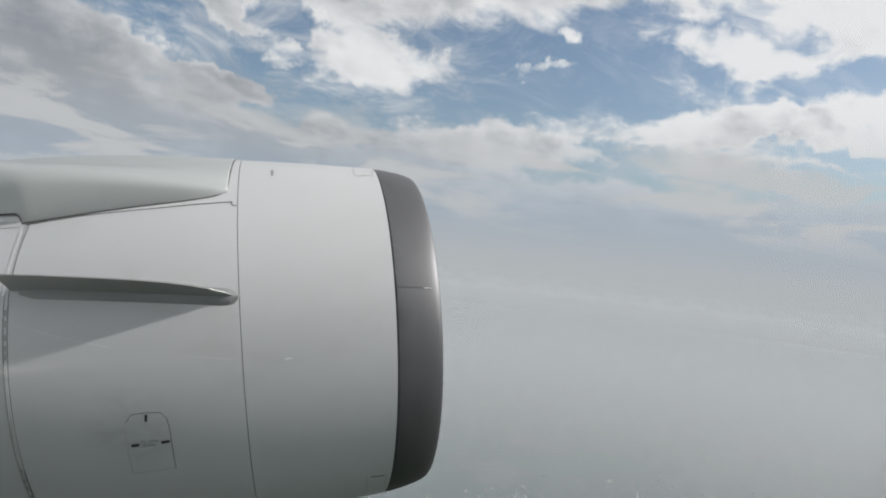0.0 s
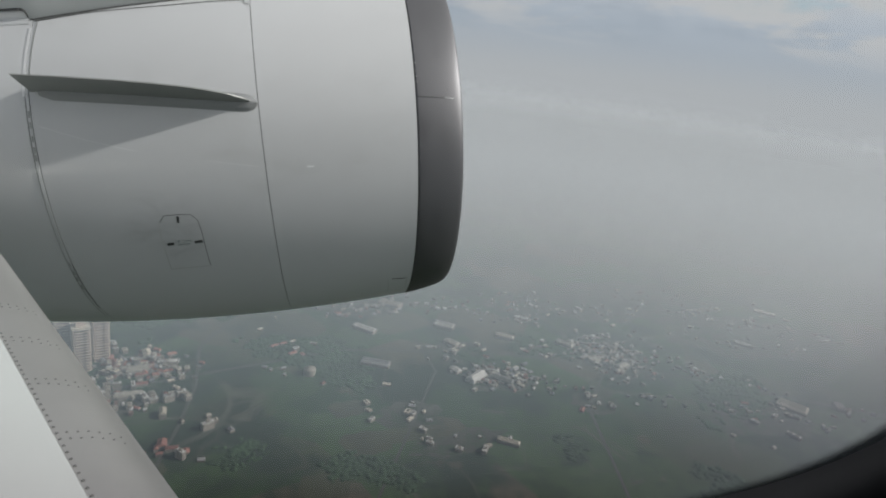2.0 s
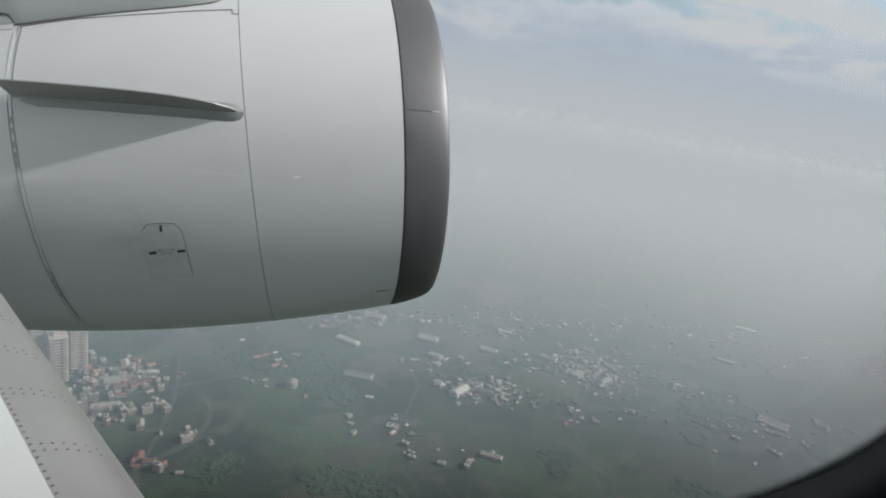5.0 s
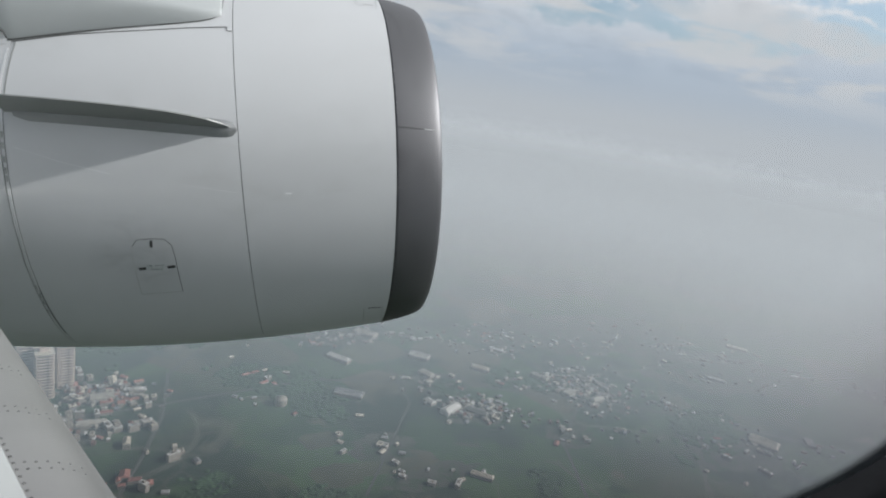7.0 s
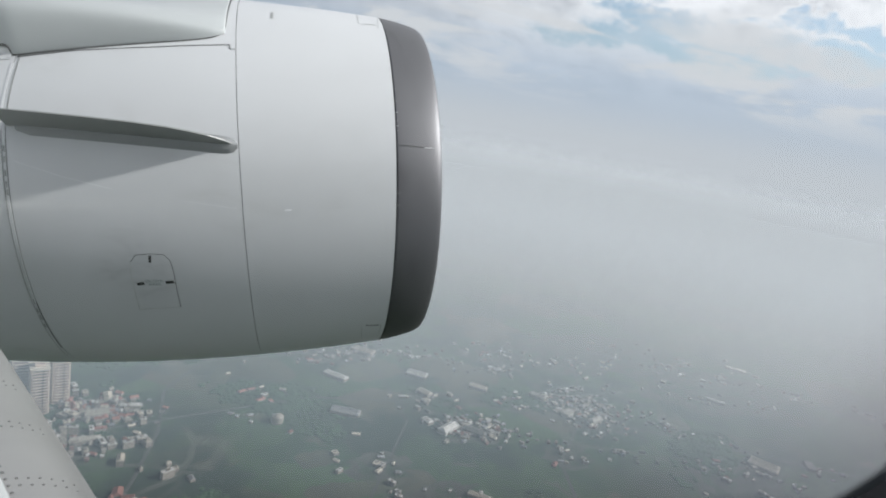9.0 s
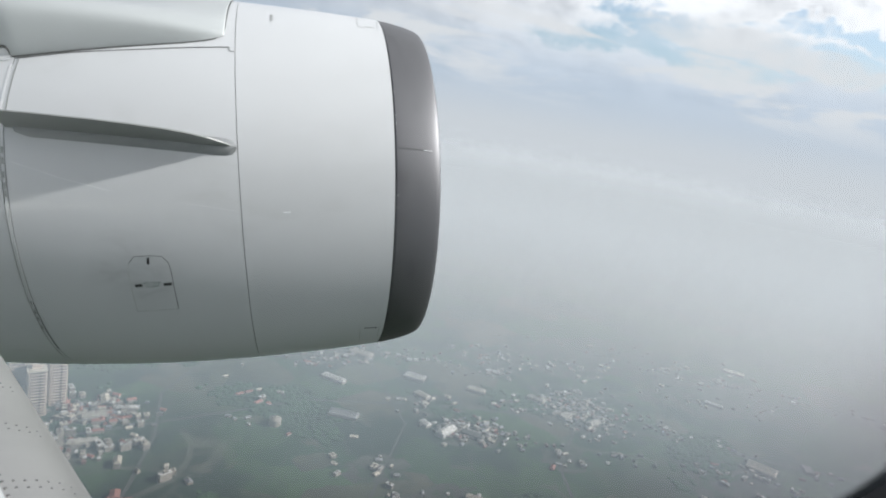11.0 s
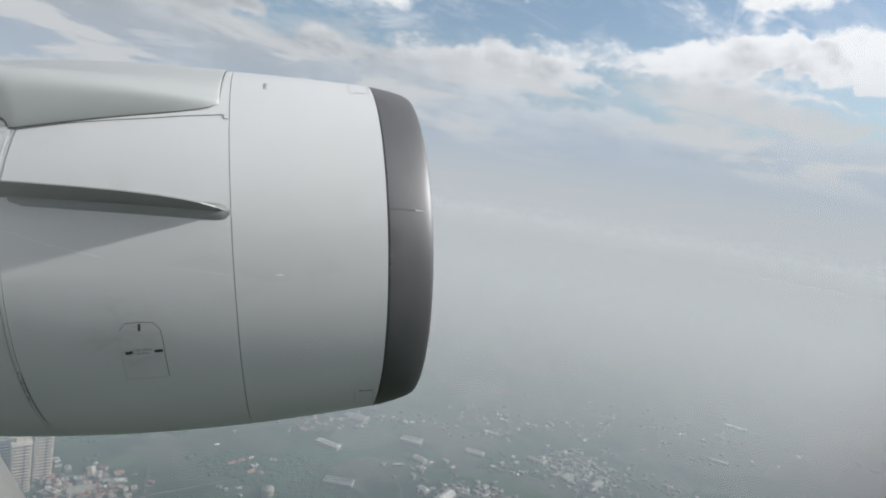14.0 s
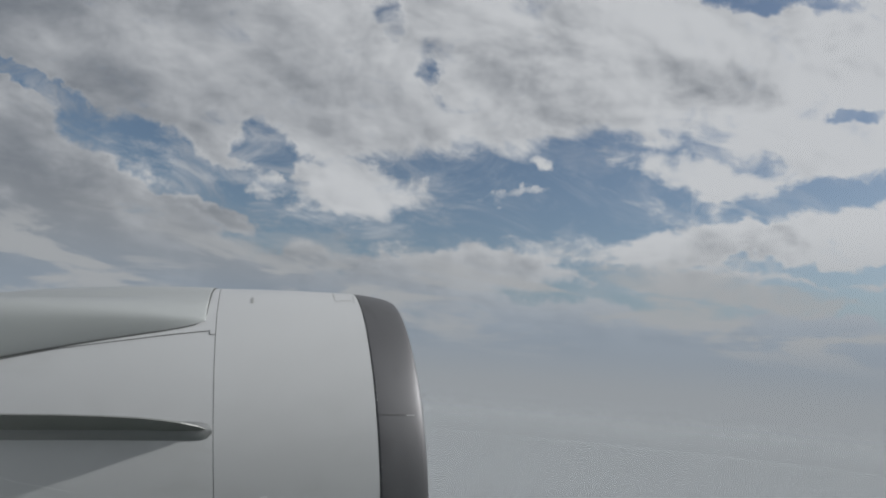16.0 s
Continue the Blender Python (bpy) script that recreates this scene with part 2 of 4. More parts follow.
def grid_faces(nu, nv, wrap_v=False):
    out = []
    for i in range(nu - 1):
        for j in range(nv if wrap_v else nv - 1):
            k = (j + 1) % nv
            out.append((i * nv + j, i * nv + k, (i + 1) * nv + k, (i + 1) * nv + j))
    return out


def loft(name, loops, mat, closed=True, caps=False, smooth=True):
    """A skin over loops that all have as many points."""
    n = len(loops[0])
    faces = grid_faces(len(loops), n, closed)
    if caps:
        faces += [tuple(range(n)), tuple(range((len(loops) - 1) * n, len(loops) * n))]
    return tidy(mesh_of(name, [v for lp in loops for v in lp], faces, mat, smooth))


def box_mesh(name, lo, hi, mat, bevel=0.0):
    bm = bmesh.new()
    bmesh.ops.create_cube(bm, size=1.0)
    for v in bm.verts:
        v.co = [lo[i] + (hi[i] - lo[i]) * (v.co[i] + 0.5) for i in range(3)]
    if bevel:
        bmesh.ops.bevel(bm, geom=bm.edges[:], offset=bevel, segments=2, affect="EDGES")
    me = bpy.data.meshes.new(name)
    bm.to_mesh(me)
    bm.free()
    me.materials.append(mat)
    return me


# ---- the engine nacelle ----
AX_Y, AX_Z = 6.589, -0.6            # its axis lies along x
X_AFT, X_SEAM, X_LIP, X_NOSE = -1.908, -0.372, 0.810, 1.207
R_LIP, R_NOSE = 1.6438, 1.535
TILT = -0.036                        # lean of the cowl joints


def cowl_radius(x):
    if x <= X_LIP:
        return ((0.002712 * x - 0.023334) * x - 0.055572) * x + 1.702686
    u = min(1.0, (x - X_LIP) / (X_NOSE - X_LIP))
    e = math.sqrt(max(0.0, 1 - u ** 1.75))
    slope = ((3 * 0.002712 * X_LIP - 2 * 0.023334) * X_LIP - 0.055572) * (X_NOSE - X_LIP)
    return R_NOSE + (R_LIP - R_NOSE) * e + slope * u * e


def on_cowl(x, deg, lift=0.0):
    """The point of the nacelle's skin at x and deg, counted up from its inboard side."""
    r, a = cowl_radius(x) + lift, radians(deg)
    return Vector((x, AX_Y - r * math.cos(a), AX_Z + r * math.sin(a)))


def bend(deg):
    """The aft joint leans forward where it nears the pylon."""
    return 0.064 * min(1.0, max(0.0, deg - 17) / 20) ** 1.3 if deg < 100 else 0.064 * max(0.0, 1 - (deg - 100) / 40) if deg < 140 else 0.0


def ring(x, r, n=180, tilt=0.0, bent=0.0):
    return [Vector((x + tilt * r * math.sin(t) + bent * bend(math.degrees(t)), AX_Y - r * math.cos(t), AX_Z + r * math.sin(t))) for t in (2 * math.pi * k / n for k in range(n))]


def cowl_panel(name, x0, x1, mat, tilt0=0.0, tilt1=0.0, steps=24, bent0=0.0, bent1=0.0):
    """A barrel of skin between two joints, its rims turned in."""
    loops = []
    for k in range(steps + 1):
        f = k / steps
        x = x0 + 0.003 + (x1 - x0 - 0.006) * f
        loops.append(ring(x, cowl_radius(x), tilt=tilt0 + (tilt1 - tilt0) * f, bent=bent0 + (bent1 - bent0) * f))
    n = len(loops[0])
    verts, faces = [v for lp in loops for v in lp], grid_faces(len(loops), n, True)
    for x, tilt, bent in ((x0 + 0.003, tilt0, bent0), (x1 - 0.003, tilt1, bent1)):
        faces += [tuple(len(verts) + i for i in f) for f in grid_faces(2, n, True)]
        verts += ring(x, cowl_radius(x) - 0.0003, tilt=tilt, bent=bent) + ring(x, cowl_radius(x) - 0.025, tilt=tilt, bent=bent)
    return tidy(mesh_of(name, verts, faces, mat))


nacelle = thing("engine_nacelle", "light grey jet engine nacelle with a dark metal intake lip", "jet engine")
part("intake_cowl", cowl_panel("intake_cowl", X_SEAM - 0.0005, X_LIP - 0.001, PAINT, TILT, 0.005), nacelle)
part("fan_cowl", cowl_panel("fan_cowl", X_AFT + 0.001, X_SEAM + 0.0005, PAINT, TILT, TILT, 24, 1.0, 0.0), nacelle)
part("reverser_cowl", cowl_panel("reverser_cowl", -3.45, X_AFT - 0.0255, PAINT, 0, TILT, 24, 0.0, 1.0), nacelle, "light grey rear cowl")
part("joint_backing", loft("joint_backing", [ring(x, cowl_radius(x) - 0.016) for x in np.linspace(-3.4, X_LIP, 30)], SEAM), nacelle, "dark sealant under the cowl joints")
part("hinge_band", cowl_panel("hinge_band", X_AFT - 0.026, X_AFT + 0.002, PAINT, TILT, TILT, 4, 1.0, 1.0), nacelle, "narrow joint band between the cowls")
lip_loops = [ring(X_LIP + 0.003, R_LIP - 0.02, tilt=0.005), ring(X_LIP + 0.003, R_LIP - 0.002, tilt=0.005)]
for k in range(1, 33):
    u = math.sin(k / 32 * math.pi / 2)
    x = X_LIP + (X_NOSE - X_LIP) * u
    lip_loops.append(ring(x, cowl_radius(x) - 0.001))
for k in range(1, 15):
    a = k / 14 * math.pi / 2
    lip_loops.append(ring(X_NOSE - 0.32 * (1 - math.cos(a)), R_NOSE - 0.20 * math.sin(a)))
part("intake_lip", loft("intake_lip", lip_loops, LIP), nacelle, "dark brownish grey metal intake lip")
part("intake_duct", loft("intake_duct", [ring(x, r) for x, r in ((0.885, 1.372), (0.6, 1.36), (0.2, 1.38), (-0.1, 1.40), (-0.1, 0.3), (0.15, 0.2), (0.3, 0.02))], DARK), nacelle, "dark intake duct and spinner")
part("exhaust_ring", loft("exhaust_ring", [ring(-3.45, cowl_radius(-3.45) - 0.01), ring(-3.45, 0.9), ring(-4.1, 0.7), ring(-4.1, 0.02)], DARK), nacelle, "dark exhaust end")


def ribbon(name, path, width, mat, lift=0.0025, thick=0.0015):
    """A thin strip of paint or sealant along (x, deg) points of the skin."""
    pts = []
    for (xa, da), (xb, db) in zip(path, path[1:]):
        n = max(1, int(max(abs(xb - xa) / 0.03, abs(db - da) / 1.2)))
        pts += [(xa + (xb - xa) * k / n, da + (db - da) * k / n) for k in range(n)]
    pts.append(path[-1])
    verts = []
    for k, (x, d) in enumerate(pts):
        a, b = pts[max(0, k - 1)], pts[min(len(pts) - 1, k + 1)]
        dx, ds = b[0] - a[0], (b[1] - a[1]) * radians(1) * 1.72
        ln = math.hypot(dx, ds) or 1.0
        ox, od = -ds / ln * width / 2, dx / ln * width / 2 / (radians(1) * 1.72)
        verts += [on_cowl(x + ox, d + od, lift), on_cowl(x - ox, d - od, lift), on_cowl(x - ox, d - od, lift - thick), on_cowl(x + ox, d + od, lift - thick)]
    n = len(pts)
    faces = grid_faces(n, 4, True) + [(0, 1, 2, 3), (4 * n - 4, 4 * n - 3, 4 * n - 2, 4 * n - 1)]
    return mesh_of(name, verts, faces, mat, False)


def lettering(name, text, x, deg, size, mat, lean=0.0, lift=0.006):
    """Stencilled words bent round the skin, centred on (x, deg)."""
    cu = bpy.data.curves.new(name, "FONT")
    cu.body, cu.size, cu.align_x, cu.align_y = text, size, "CENTER", "CENTER"
    tmp = bpy.data.objects.new(name, cu)
    me = bpy.data.meshes.new_from_object(tmp)
    bpy.data.objects.remove(tmp)
    for v in me.vertices:
        v.co = on_cowl(x + v.co.x, deg + (v.co.y + lean * v.co.x) / (1.73 * radians(1)), lift)
    me.materials.clear()
    me.materials.append(mat)
    return me


# the split line of the lip and small marks
part("lip_joint", ribbon("lip_joint", [(X_LIP + 0.02, 15.9), (1.05, 15.65)], 0.006, SEAM, 0.0015), nacelle)
part("lip_joint", ribbon("lip_joint", [(1.05, 15.65), (1.13, 15.55)], 0.004, BRIGHT, 0.0015), nacelle, "bright end of the lip joint")
part("fastener_plate", ribbon("fastener_plate", [(-0.064, -1.9), (-0.012, -1.8)], 0.010, BRIGHT), nacelle, "small bright mark on the cowl")
for d in (58.9, 60.6, 62.3):
    part("stencil_bar", ribbon("stencil_bar", [(-0.158, d), (-0.132, d)], 0.022, FAINT), nacelle)
part("panel_outline", ribbon("panel_outline", [(0.61, 75.5), (0.592, 63.0), (0.64, 61.9)], 0.004, FAINT), nacelle)
part("panel_outline", ribbon("panel_outline", [(0.795, 73.0), (0.762, 61.3)], 0.004, FAINT), nacelle)
part("stencil_bar", ribbon("stencil_bar", [(0.65, 63.4), (0.745, 63.8)], 0.012, FAINT), nacelle)
part("panel_outline", ribbon("panel_outline", [(0.582, -45.6), (0.60, -56.0)], 0.004, FAINT), nacelle)
part("panel_outline", ribbon("panel_outline", [(0.757, -45.8), (0.765, -54.5)], 0.004, FAINT), nacelle)
for a in (0.622, 0.655, 0.685, 0.715):
    part("stencil_bar", ribbon("stencil_bar", [(a, -45.6 - 6 * (a - 0.62)), (a + 0.022, -45.75 - 6 * (a - 0.62))], 0.018, MARK), nacelle)
# streaks of reflected light on the cowl, painted as thin pale ribbons
part("scuff", ribbon("scuff", [(-1.876, 9.97), (-1.579, 6.4), (-1.24, 3.3)], 0.005, REFLECTED, 0.0012, 0.001), nacelle, "faint pale reflection painted as a thin line")
part("scuff", ribbon("scuff", [(-0.8, 0.7), (-0.55, -0.6), (-0.405, -1.4)], 0.004, REFLECTED, 0.0012, 0.001), nacelle, "faint pale reflection painted as a thin line")
random.seed(5)
for d in (20, 21.5, 23, 25.5, 29, 2.5, -1, 33):
    part("lip_screw", ribbon("lip_screw", [(X_LIP + 0.014, d), (X_LIP + 0.020, d)], 0.006, BRIGHT, 0.001), nacelle)

# the oil tank door with its latches
DOOR = [(-1.178, -29.5), (-1.190, -17.5), (-1.180, -14.6), (-1.140, -12.8), (-1.042, -12.6), (-0.950, -12.8), (-0.905, -14.6), (-0.892, -18.0), (-0.878, -29.1)]


def door_skin():
    loops = []
    for k in range(13):
        d = -29.2 + (k / 12) * 16.3
        corner = max(0.0, (d + 16.2) / 3.3)
        inset = 0.055 * (1 - math.sqrt(max(0.0, 1 - corner * corner)))
        left = -1.176 - 0.012 * min(1.0, (d + 29.2) / 12) + inset
        right = -0.881 - 0.016 * min(1.0, (d + 29.2) / 12) - inset
        loops.append([on_cowl(left + (right - left) * j / 8, d, 0.002 - (0.002 if j in (0, 8) or k in (0, 12) else 0)) for j in range(9)])
    return loft("access_door", loops, PAINT, closed=False)


door = part("access_door", door_skin(), nacelle, "oil tank access door with rounded top corners")
part("door_gap", ribbon("door_gap", DOOR[2:], 0.0045, SEAM, 0.0035), door, "dark gap round the door")
part("door_gap", ribbon("door_gap", DOOR[:3], 0.006, FAINTER, 0.0035), door)
part("door_gap", ribbon("door_gap", [DOOR[0], DOOR[-1]], 0.006, FAINTER, 0.0035), door)
part("latch", ribbon("latch", [(-1.158, -21.1), (-1.108, -20.9)], 0.022, MARK, 0.006, 0.005), door, "black latch")
part("latch", ribbon("latch", [(-0.957, -20.85), (-0.900, -20.7)], 0.022, MARK, 0.006, 0.005), door, "black latch")
part("latch", ribbon("latch", [(-1.043, -13.1), (-1.047, -14.9)], 0.018, MARK, 0.006, 0.005), door, "black latch")
part("stencil", lettering("stencil", "OIL TANK", -1.035, -20.25, 0.028, GREEN_INK), door, "green stencilled words")
part("stencil", lettering("stencil", "ACCESS", -1.035, -21.3, 0.026, GREEN_INK), door, "green stencilled words")

# edges, hinges and latches along the aft joint


def aft_strip(name, d0, d1, dx, width, mat, label=""):
    path = [(X_AFT + dx + TILT * 1.7 * math.sin(radians(d)) + bend(d), d) for d in np.linspace(d0, d1, 13)]
    part(name, ribbon(name, path, width, mat, 0.003), nacelle, label)


aft_strip("joint_edge", 37, 17, 0.0, 0.004, FAINT)
aft_strip("joint_edge", 34.5, 17, -0.032, 0.016, BRIGHT, "pale sealed edge of the joint")
for d in (13.5, 11.0, 7.8, 5.2, 3.4):
    aft_strip("joint_latch", d, d - 1.5, -0.012, 0.013, FAINT)
aft_strip("joint_edge", 15, -26, 0.004, 0.0035, FAINT)
aft_strip("joint_edge", 15, -26, -0.027, 0.003, FAINT)
aft_strip("joint_edge", 1, -27, -0.004, 0.006, BRIGHT, "bright worn edge of the joint")
aft_strip("joint_edge", 1, -27, -0.020, 0.005, BRIGHT, "bright worn edge of the joint")
aft_strip("joint_edge", -26, -47, 0.002, 0.005, SEAM)
for d in (-25.5, -28.5, -31.0, -34.5):
    aft_strip("joint_latch", d, d - 1.6, -0.014, 0.010, FAINT)

# the strake
OUTER = [(-1.914, 0.299), (-1.62, 0.299), (-1.279, 0.292), (-1.05, 0.278), (-0.837, 0.251), (-0.69, 0.21), (-0.581, 0.163), (-0.48, 0.09), (-0.405, 0.004)]


def strake_blade():
    lean = radians(20)
    up = Vector((0, -math.cos(lean), math.sin(lean)))
    loops = []
    for k, (x, h) in enumerate(OUTER):
        deg = 14.3 + (18.67 - 14.3) * ((x + 0.403) / -1.523)
        root = on_cowl(x, deg, -0.02)
        side = Vector((0, math.sin(lean), math.cos(lean)))
        th = 0.016 * min(1.0, h / 0.1) + 0.002
        top = root + up * (h + 0.02)
        loops.append([root + side * th, top + side * 0.004, top - side * 0.004, root - side * th])
    return loft("strake", loops, STRAKE_SHADED, caps=True, smooth=False)


strake = part("strake", strake_blade(), nacelle, "grey strake fin, the shade of its underside put into the paint")


def strake_foot():
    loops = []
    for k in range(21):
        x = -1.86 + (1.86 - 0.395) * (1 - (1 - k / 20) ** 1.3)
        deg = 14.3 + (18.67 - 14.3) * ((x + 0.403) / -1.523)
        w = 1.55 * (1 - max(0, (k - 17) / 3.1) ** 2) ** 0.5 * (1 if k else 0.6)
        loops.append([on_cowl(x, deg + 1.35 * w, 0.001), on_cowl(x, deg + 0.8 * w, 0.014), on_cowl(x, deg + 0.2 * w, 0.034), on_cowl(x, deg - 0.4 * w, 0.034), on_cowl(x, deg - 1.1 * w, 0.016), on_cowl(x, deg - 1.55 * w, 0.001)])
    return loft("strake_foot", loops, FOOT_SHADED, closed=False)


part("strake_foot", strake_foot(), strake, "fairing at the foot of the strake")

# ---- the pylon fairing over the nacelle ----
pylon = thing("engine_pylon", "smooth grey pylon fairing on top of the engine nacelle", "pylon")


def edge_deg(x):
    return 37.2 + (x + 1.9) * 6.05 if x > -1.9 else 37.2


def low_deg(x):
    far = min(1.0, (-0.505 - x) / 1.6)
    return edge_deg(x) + 2.2 * math.exp(-far * 14)


def fairing_rise(x, d):
    """How far the fairing stands off the nacelle's skin."""
    far, low = (-0.505 - x) / 1.5, low_deg(x)
    far = far if far < 0.8 else 0.8 + 0.45 * (1 - math.exp((0.8 - far) / 0.45))
    flank = 1.2 + 6.6 * far
    arc = min(d - low, 180 - low - d)
    up = min(1.0, max(0.0, arc) / flank)
    over = min(1.0, max(0.0, arc - flank) / (20 - flank * 0.5))
    return 0.004 + (0.024 + 0.30 * far ** 0.85) * math.sin(up * math.pi / 2) ** 0.95 * (1 - 0.888 * over * over * (3 - 2 * over))


def fairing():
    """Its flank stands upright over the joint, deeper towards the wing, then rounds over to follow the nacelle."""
    loops = []
    for k in range(91):
        x = -0.505 - 3.6 * (k / 90) ** 1.5
        low = low_deg(x)
        lp = []
        for j in range(81):
            f = j / 80
            d = low + (180 - 2 * low) * (f if 0.3 < f < 0.7 else 0.3 * (f / 0.3) ** 1.35 if f <= 0.3 else 1 - 0.3 * ((1 - f) / 0.3) ** 1.35)
            lp.append(on_cowl(max(x, -3.6), d, fairing_rise(x, d)) + Vector((min(0.0, x + 3.6), 0, 0)))
        if k == 0:
            loops.append([on_cowl(x + 0.004, low + (180 - 2 * low) * j / 80, -0.004) for j in range(81)])
        loops.append(lp)
    return loft("fairing_skin", loops, PAINT_AFT, closed=False)


part("fairing_skin", fairing(), pylon)
def shoulder():
    """The top of the rear cowl laps over the foot of the fairing, its front corner rounded off."""
    loops = []
    for k in range(25):
        x = -1.935 - 1.45 * (k / 24) ** 2
        top = 37.95 - 0.7 * max(0.0, 1 - k / 4) ** 2
        lp = [on_cowl(x, 35.6, 0.0015)]
        for j in range(7):
            d = 36.4 + (top - 36.4) * j / 6
            lp.append(on_cowl(x, d, (fairing_rise(x, d) if d > 37.2 else 0.002) + 0.008))
        lp.append(on_cowl(x, top + 0.05, fairing_rise(x, top) - 0.01))
        loops.append(lp)
    return loft("cowl_shoulder", loops, PAINT, closed=False), [lp[-2] for lp in loops]


shoulder_mesh, brink = shoulder()
part("cowl_shoulder", shoulder_mesh, pylon, "light grey lap of the rear cowl")
rim_loops = [[p + Vector((0, -0.006, 0.012 * math.cos(q))) + Vector((0.006 * math.sin(q), 0, 0)) for q in (0, 2.1, 4.2)] for p in brink]
part("lap_seal", loft("lap_seal", rim_loops, SEAM), pylon, "dark seal along the lap")
gap = [(x, low_deg(x) - 0.25) for x in (-1.93, -1.91, -1.88, -1.6, -1.3, -1.0, -0.8, -0.65, -0.58)]
part("fairing_seal", ribbon("fairing_seal", gap + [(-0.545, low_deg(-0.545) + 0.2), (-0.518, low_deg(-0.51) + 1.2), (-0.503, 51), (-0.497, 63), (-0.49, 85)], 0.011, SEAM, 0.003), pylon, "dark seal round the fairing")
part("cowl_joint", ribbon("cowl_joint", [(-1.9, 36.4), (-1.55, 38.6), (-1.0, 40.9), (-0.75, 42.2), (-0.46, 43.5)], 0.007, SEAM, 0.003), pylon, "dark joint below the fairing")
part("cowl_joint", ribbon("cowl_joint", [(-0.46, 43.5), (-0.456, 42.0), (-0.42, 42.0)], 0.006, SEAM, 0.003), pylon)

# ---- the wing's leading edge ----
wing = thing("wing", "grey wing leading edge with rivet rows before pale wing skin", "wing")


def nose_at(y):
    return Vector((-0.340 - 0.62 * (y - 1.4), y, -1.080 + 0.12 * (y - 1.4)))


SECTION = [(0.42, -0.20), (0.22, -0.17), (0.10, -0.125), (0.035, -0.075), (0.005, -0.03), (0.0, 0.0), (0.008, 0.030), (0.025, 0.060), (0.055, 0.095), (0.10, 0.132), (0.155, 0.161), (0.205, 0.179), (0.25, 0.193)]
REAR = [(0.2505, 0.1955), (0.32, 0.211), (0.42, 0.235), (0.60, 0.268), (0.9, 0.31), (1.4, 0.35), (2.4, 0.36), (3.6, 0.25), (3.6, 0.20), (2.0, -0.26), (0.9, -0.26), (0.42, -0.205)]


def wing_skin(name, section, mat, close=False):
    loops = [[nose_at(y) + Vector((-a, 0, z)) for a, z in section] for y in np.linspace(-0.6, 9.0, 44)]
    return loft(name, loops, mat, closed=close)


part("leading_edge", wing_skin("leading_edge", SECTION, SLAT), wing, "riveted grey metal leading edge")
part("upper_skin", wing_skin("upper_skin", REAR, WING), wing, "pale painted wing skin")


def section_at(a):
    pts = SECTION[5:] + REAR[1:6]
    for (a0, z0), (a1, z1) in zip(pts, pts[1:]):
        if a0 <= a <= a1:
            return z0 + (z1 - z0) * (a - a0) / (a1 - a0), math.atan2(z1 - z0, a1 - a0)
    return 0.18, 0.3


bm = bmesh.new()
bmesh.ops.create_cone(bm, cap_ends=True, segments=8, radius1=0.0052, radius2=0.0036, depth=0.003)
rivet_mesh = bpy.data.meshes.new("rivet")
bm.to_mesh(rivet_mesh)
bm.free()
rivet_mesh.materials.append(RIVET)


def rivet(y, a, size=1.0):
    z, pitch = section_at(a)
    ob = part("rivet", rivet_mesh, wing)
    ob.matrix_local = Matrix.Translation(nose_at(y) + Vector((-a, 0, z + 0.001))) @ Matrix.Rotation(pitch, 4, "Y") @ Matrix.Scale(size, 4)


for k in range(66):
    rivet(0.95 + 0.0275 * k, 0.240)
for row in (1.310, 1.584, 1.859, 2.134, 2.41):
    for k in range(6):
        rivet(row + 0.010 + 0.011 * k, 0.214 - 0.028 * k, 0.9 - 0.04 * k)
        rivet(row - 0.018 + 0.011 * k, 0.214 - 0.028 * k, 0.9 - 0.04 * k)

# ---- the cabin window that the camera looks out of, and the cabin round it ----
WALL_Y = 0.13
WIN_X, WIN_Z, WIN_W, WIN_H = 0.045, 0.1200, 0.19, 0.235


def oval(k, n, grow=0.0):
    a = 2 * math.pi * k / n
    c, s = math.cos(a), math.sin(a)
    e = 2 / 3.3
    return WIN_X + (WIN_W + grow) * math.copysign(abs(c) ** e, c), WIN_Z + (WIN_H + grow) * math.copysign(abs(s) ** e, s)


def oval_loop(y, grow, n=96):
    return [Vector((x, y, z)) for x, z in (oval(k, n, grow) for k in range(n))]


def rect_loop(y, n=96):
    out = []
    for k in range(n):
        a = 2 * math.pi * k / n
        c, s = math.cos(a), math.sin(a)
        m = max(abs(c) / 1.0, abs(s) / 1.0)
        out.append(Vector((WIN_X + 1.1 * c / m, y, 0.9 * s / m)))
    return out


window = thing("window_1", "oval cabin window with a dark rounded surround", "window", kind="structure")
part("surround", loft("surround", [oval_loop(WALL_Y - 0.02, 0.05), oval_loop(WALL_Y - 0.022, 0.022), oval_loop(WALL_Y - 0.012, 0.006), oval_loop(WALL_Y, 0.0), oval_loop(WALL_Y + 0.003, 0.004),
                               oval_loop(WALL_Y + 0.012, 0.03), oval_loop(WALL_Y + 0.035, 0.10)], CABIN), window)
glass = bpy.data.materials.new("window_glass")
glass.use_nodes = True
N = Nodes(glass.node_tree)
clear_part, shiny, sheet_mix = N.add("ShaderNodeBsdfTransparent"), N.add("ShaderNodeBsdfGlossy"), N.add("ShaderNodeMixShader")
shiny.inputs["Roughness"].default_value = 0.03
sheet_mix.inputs[0].default_value = 0.03
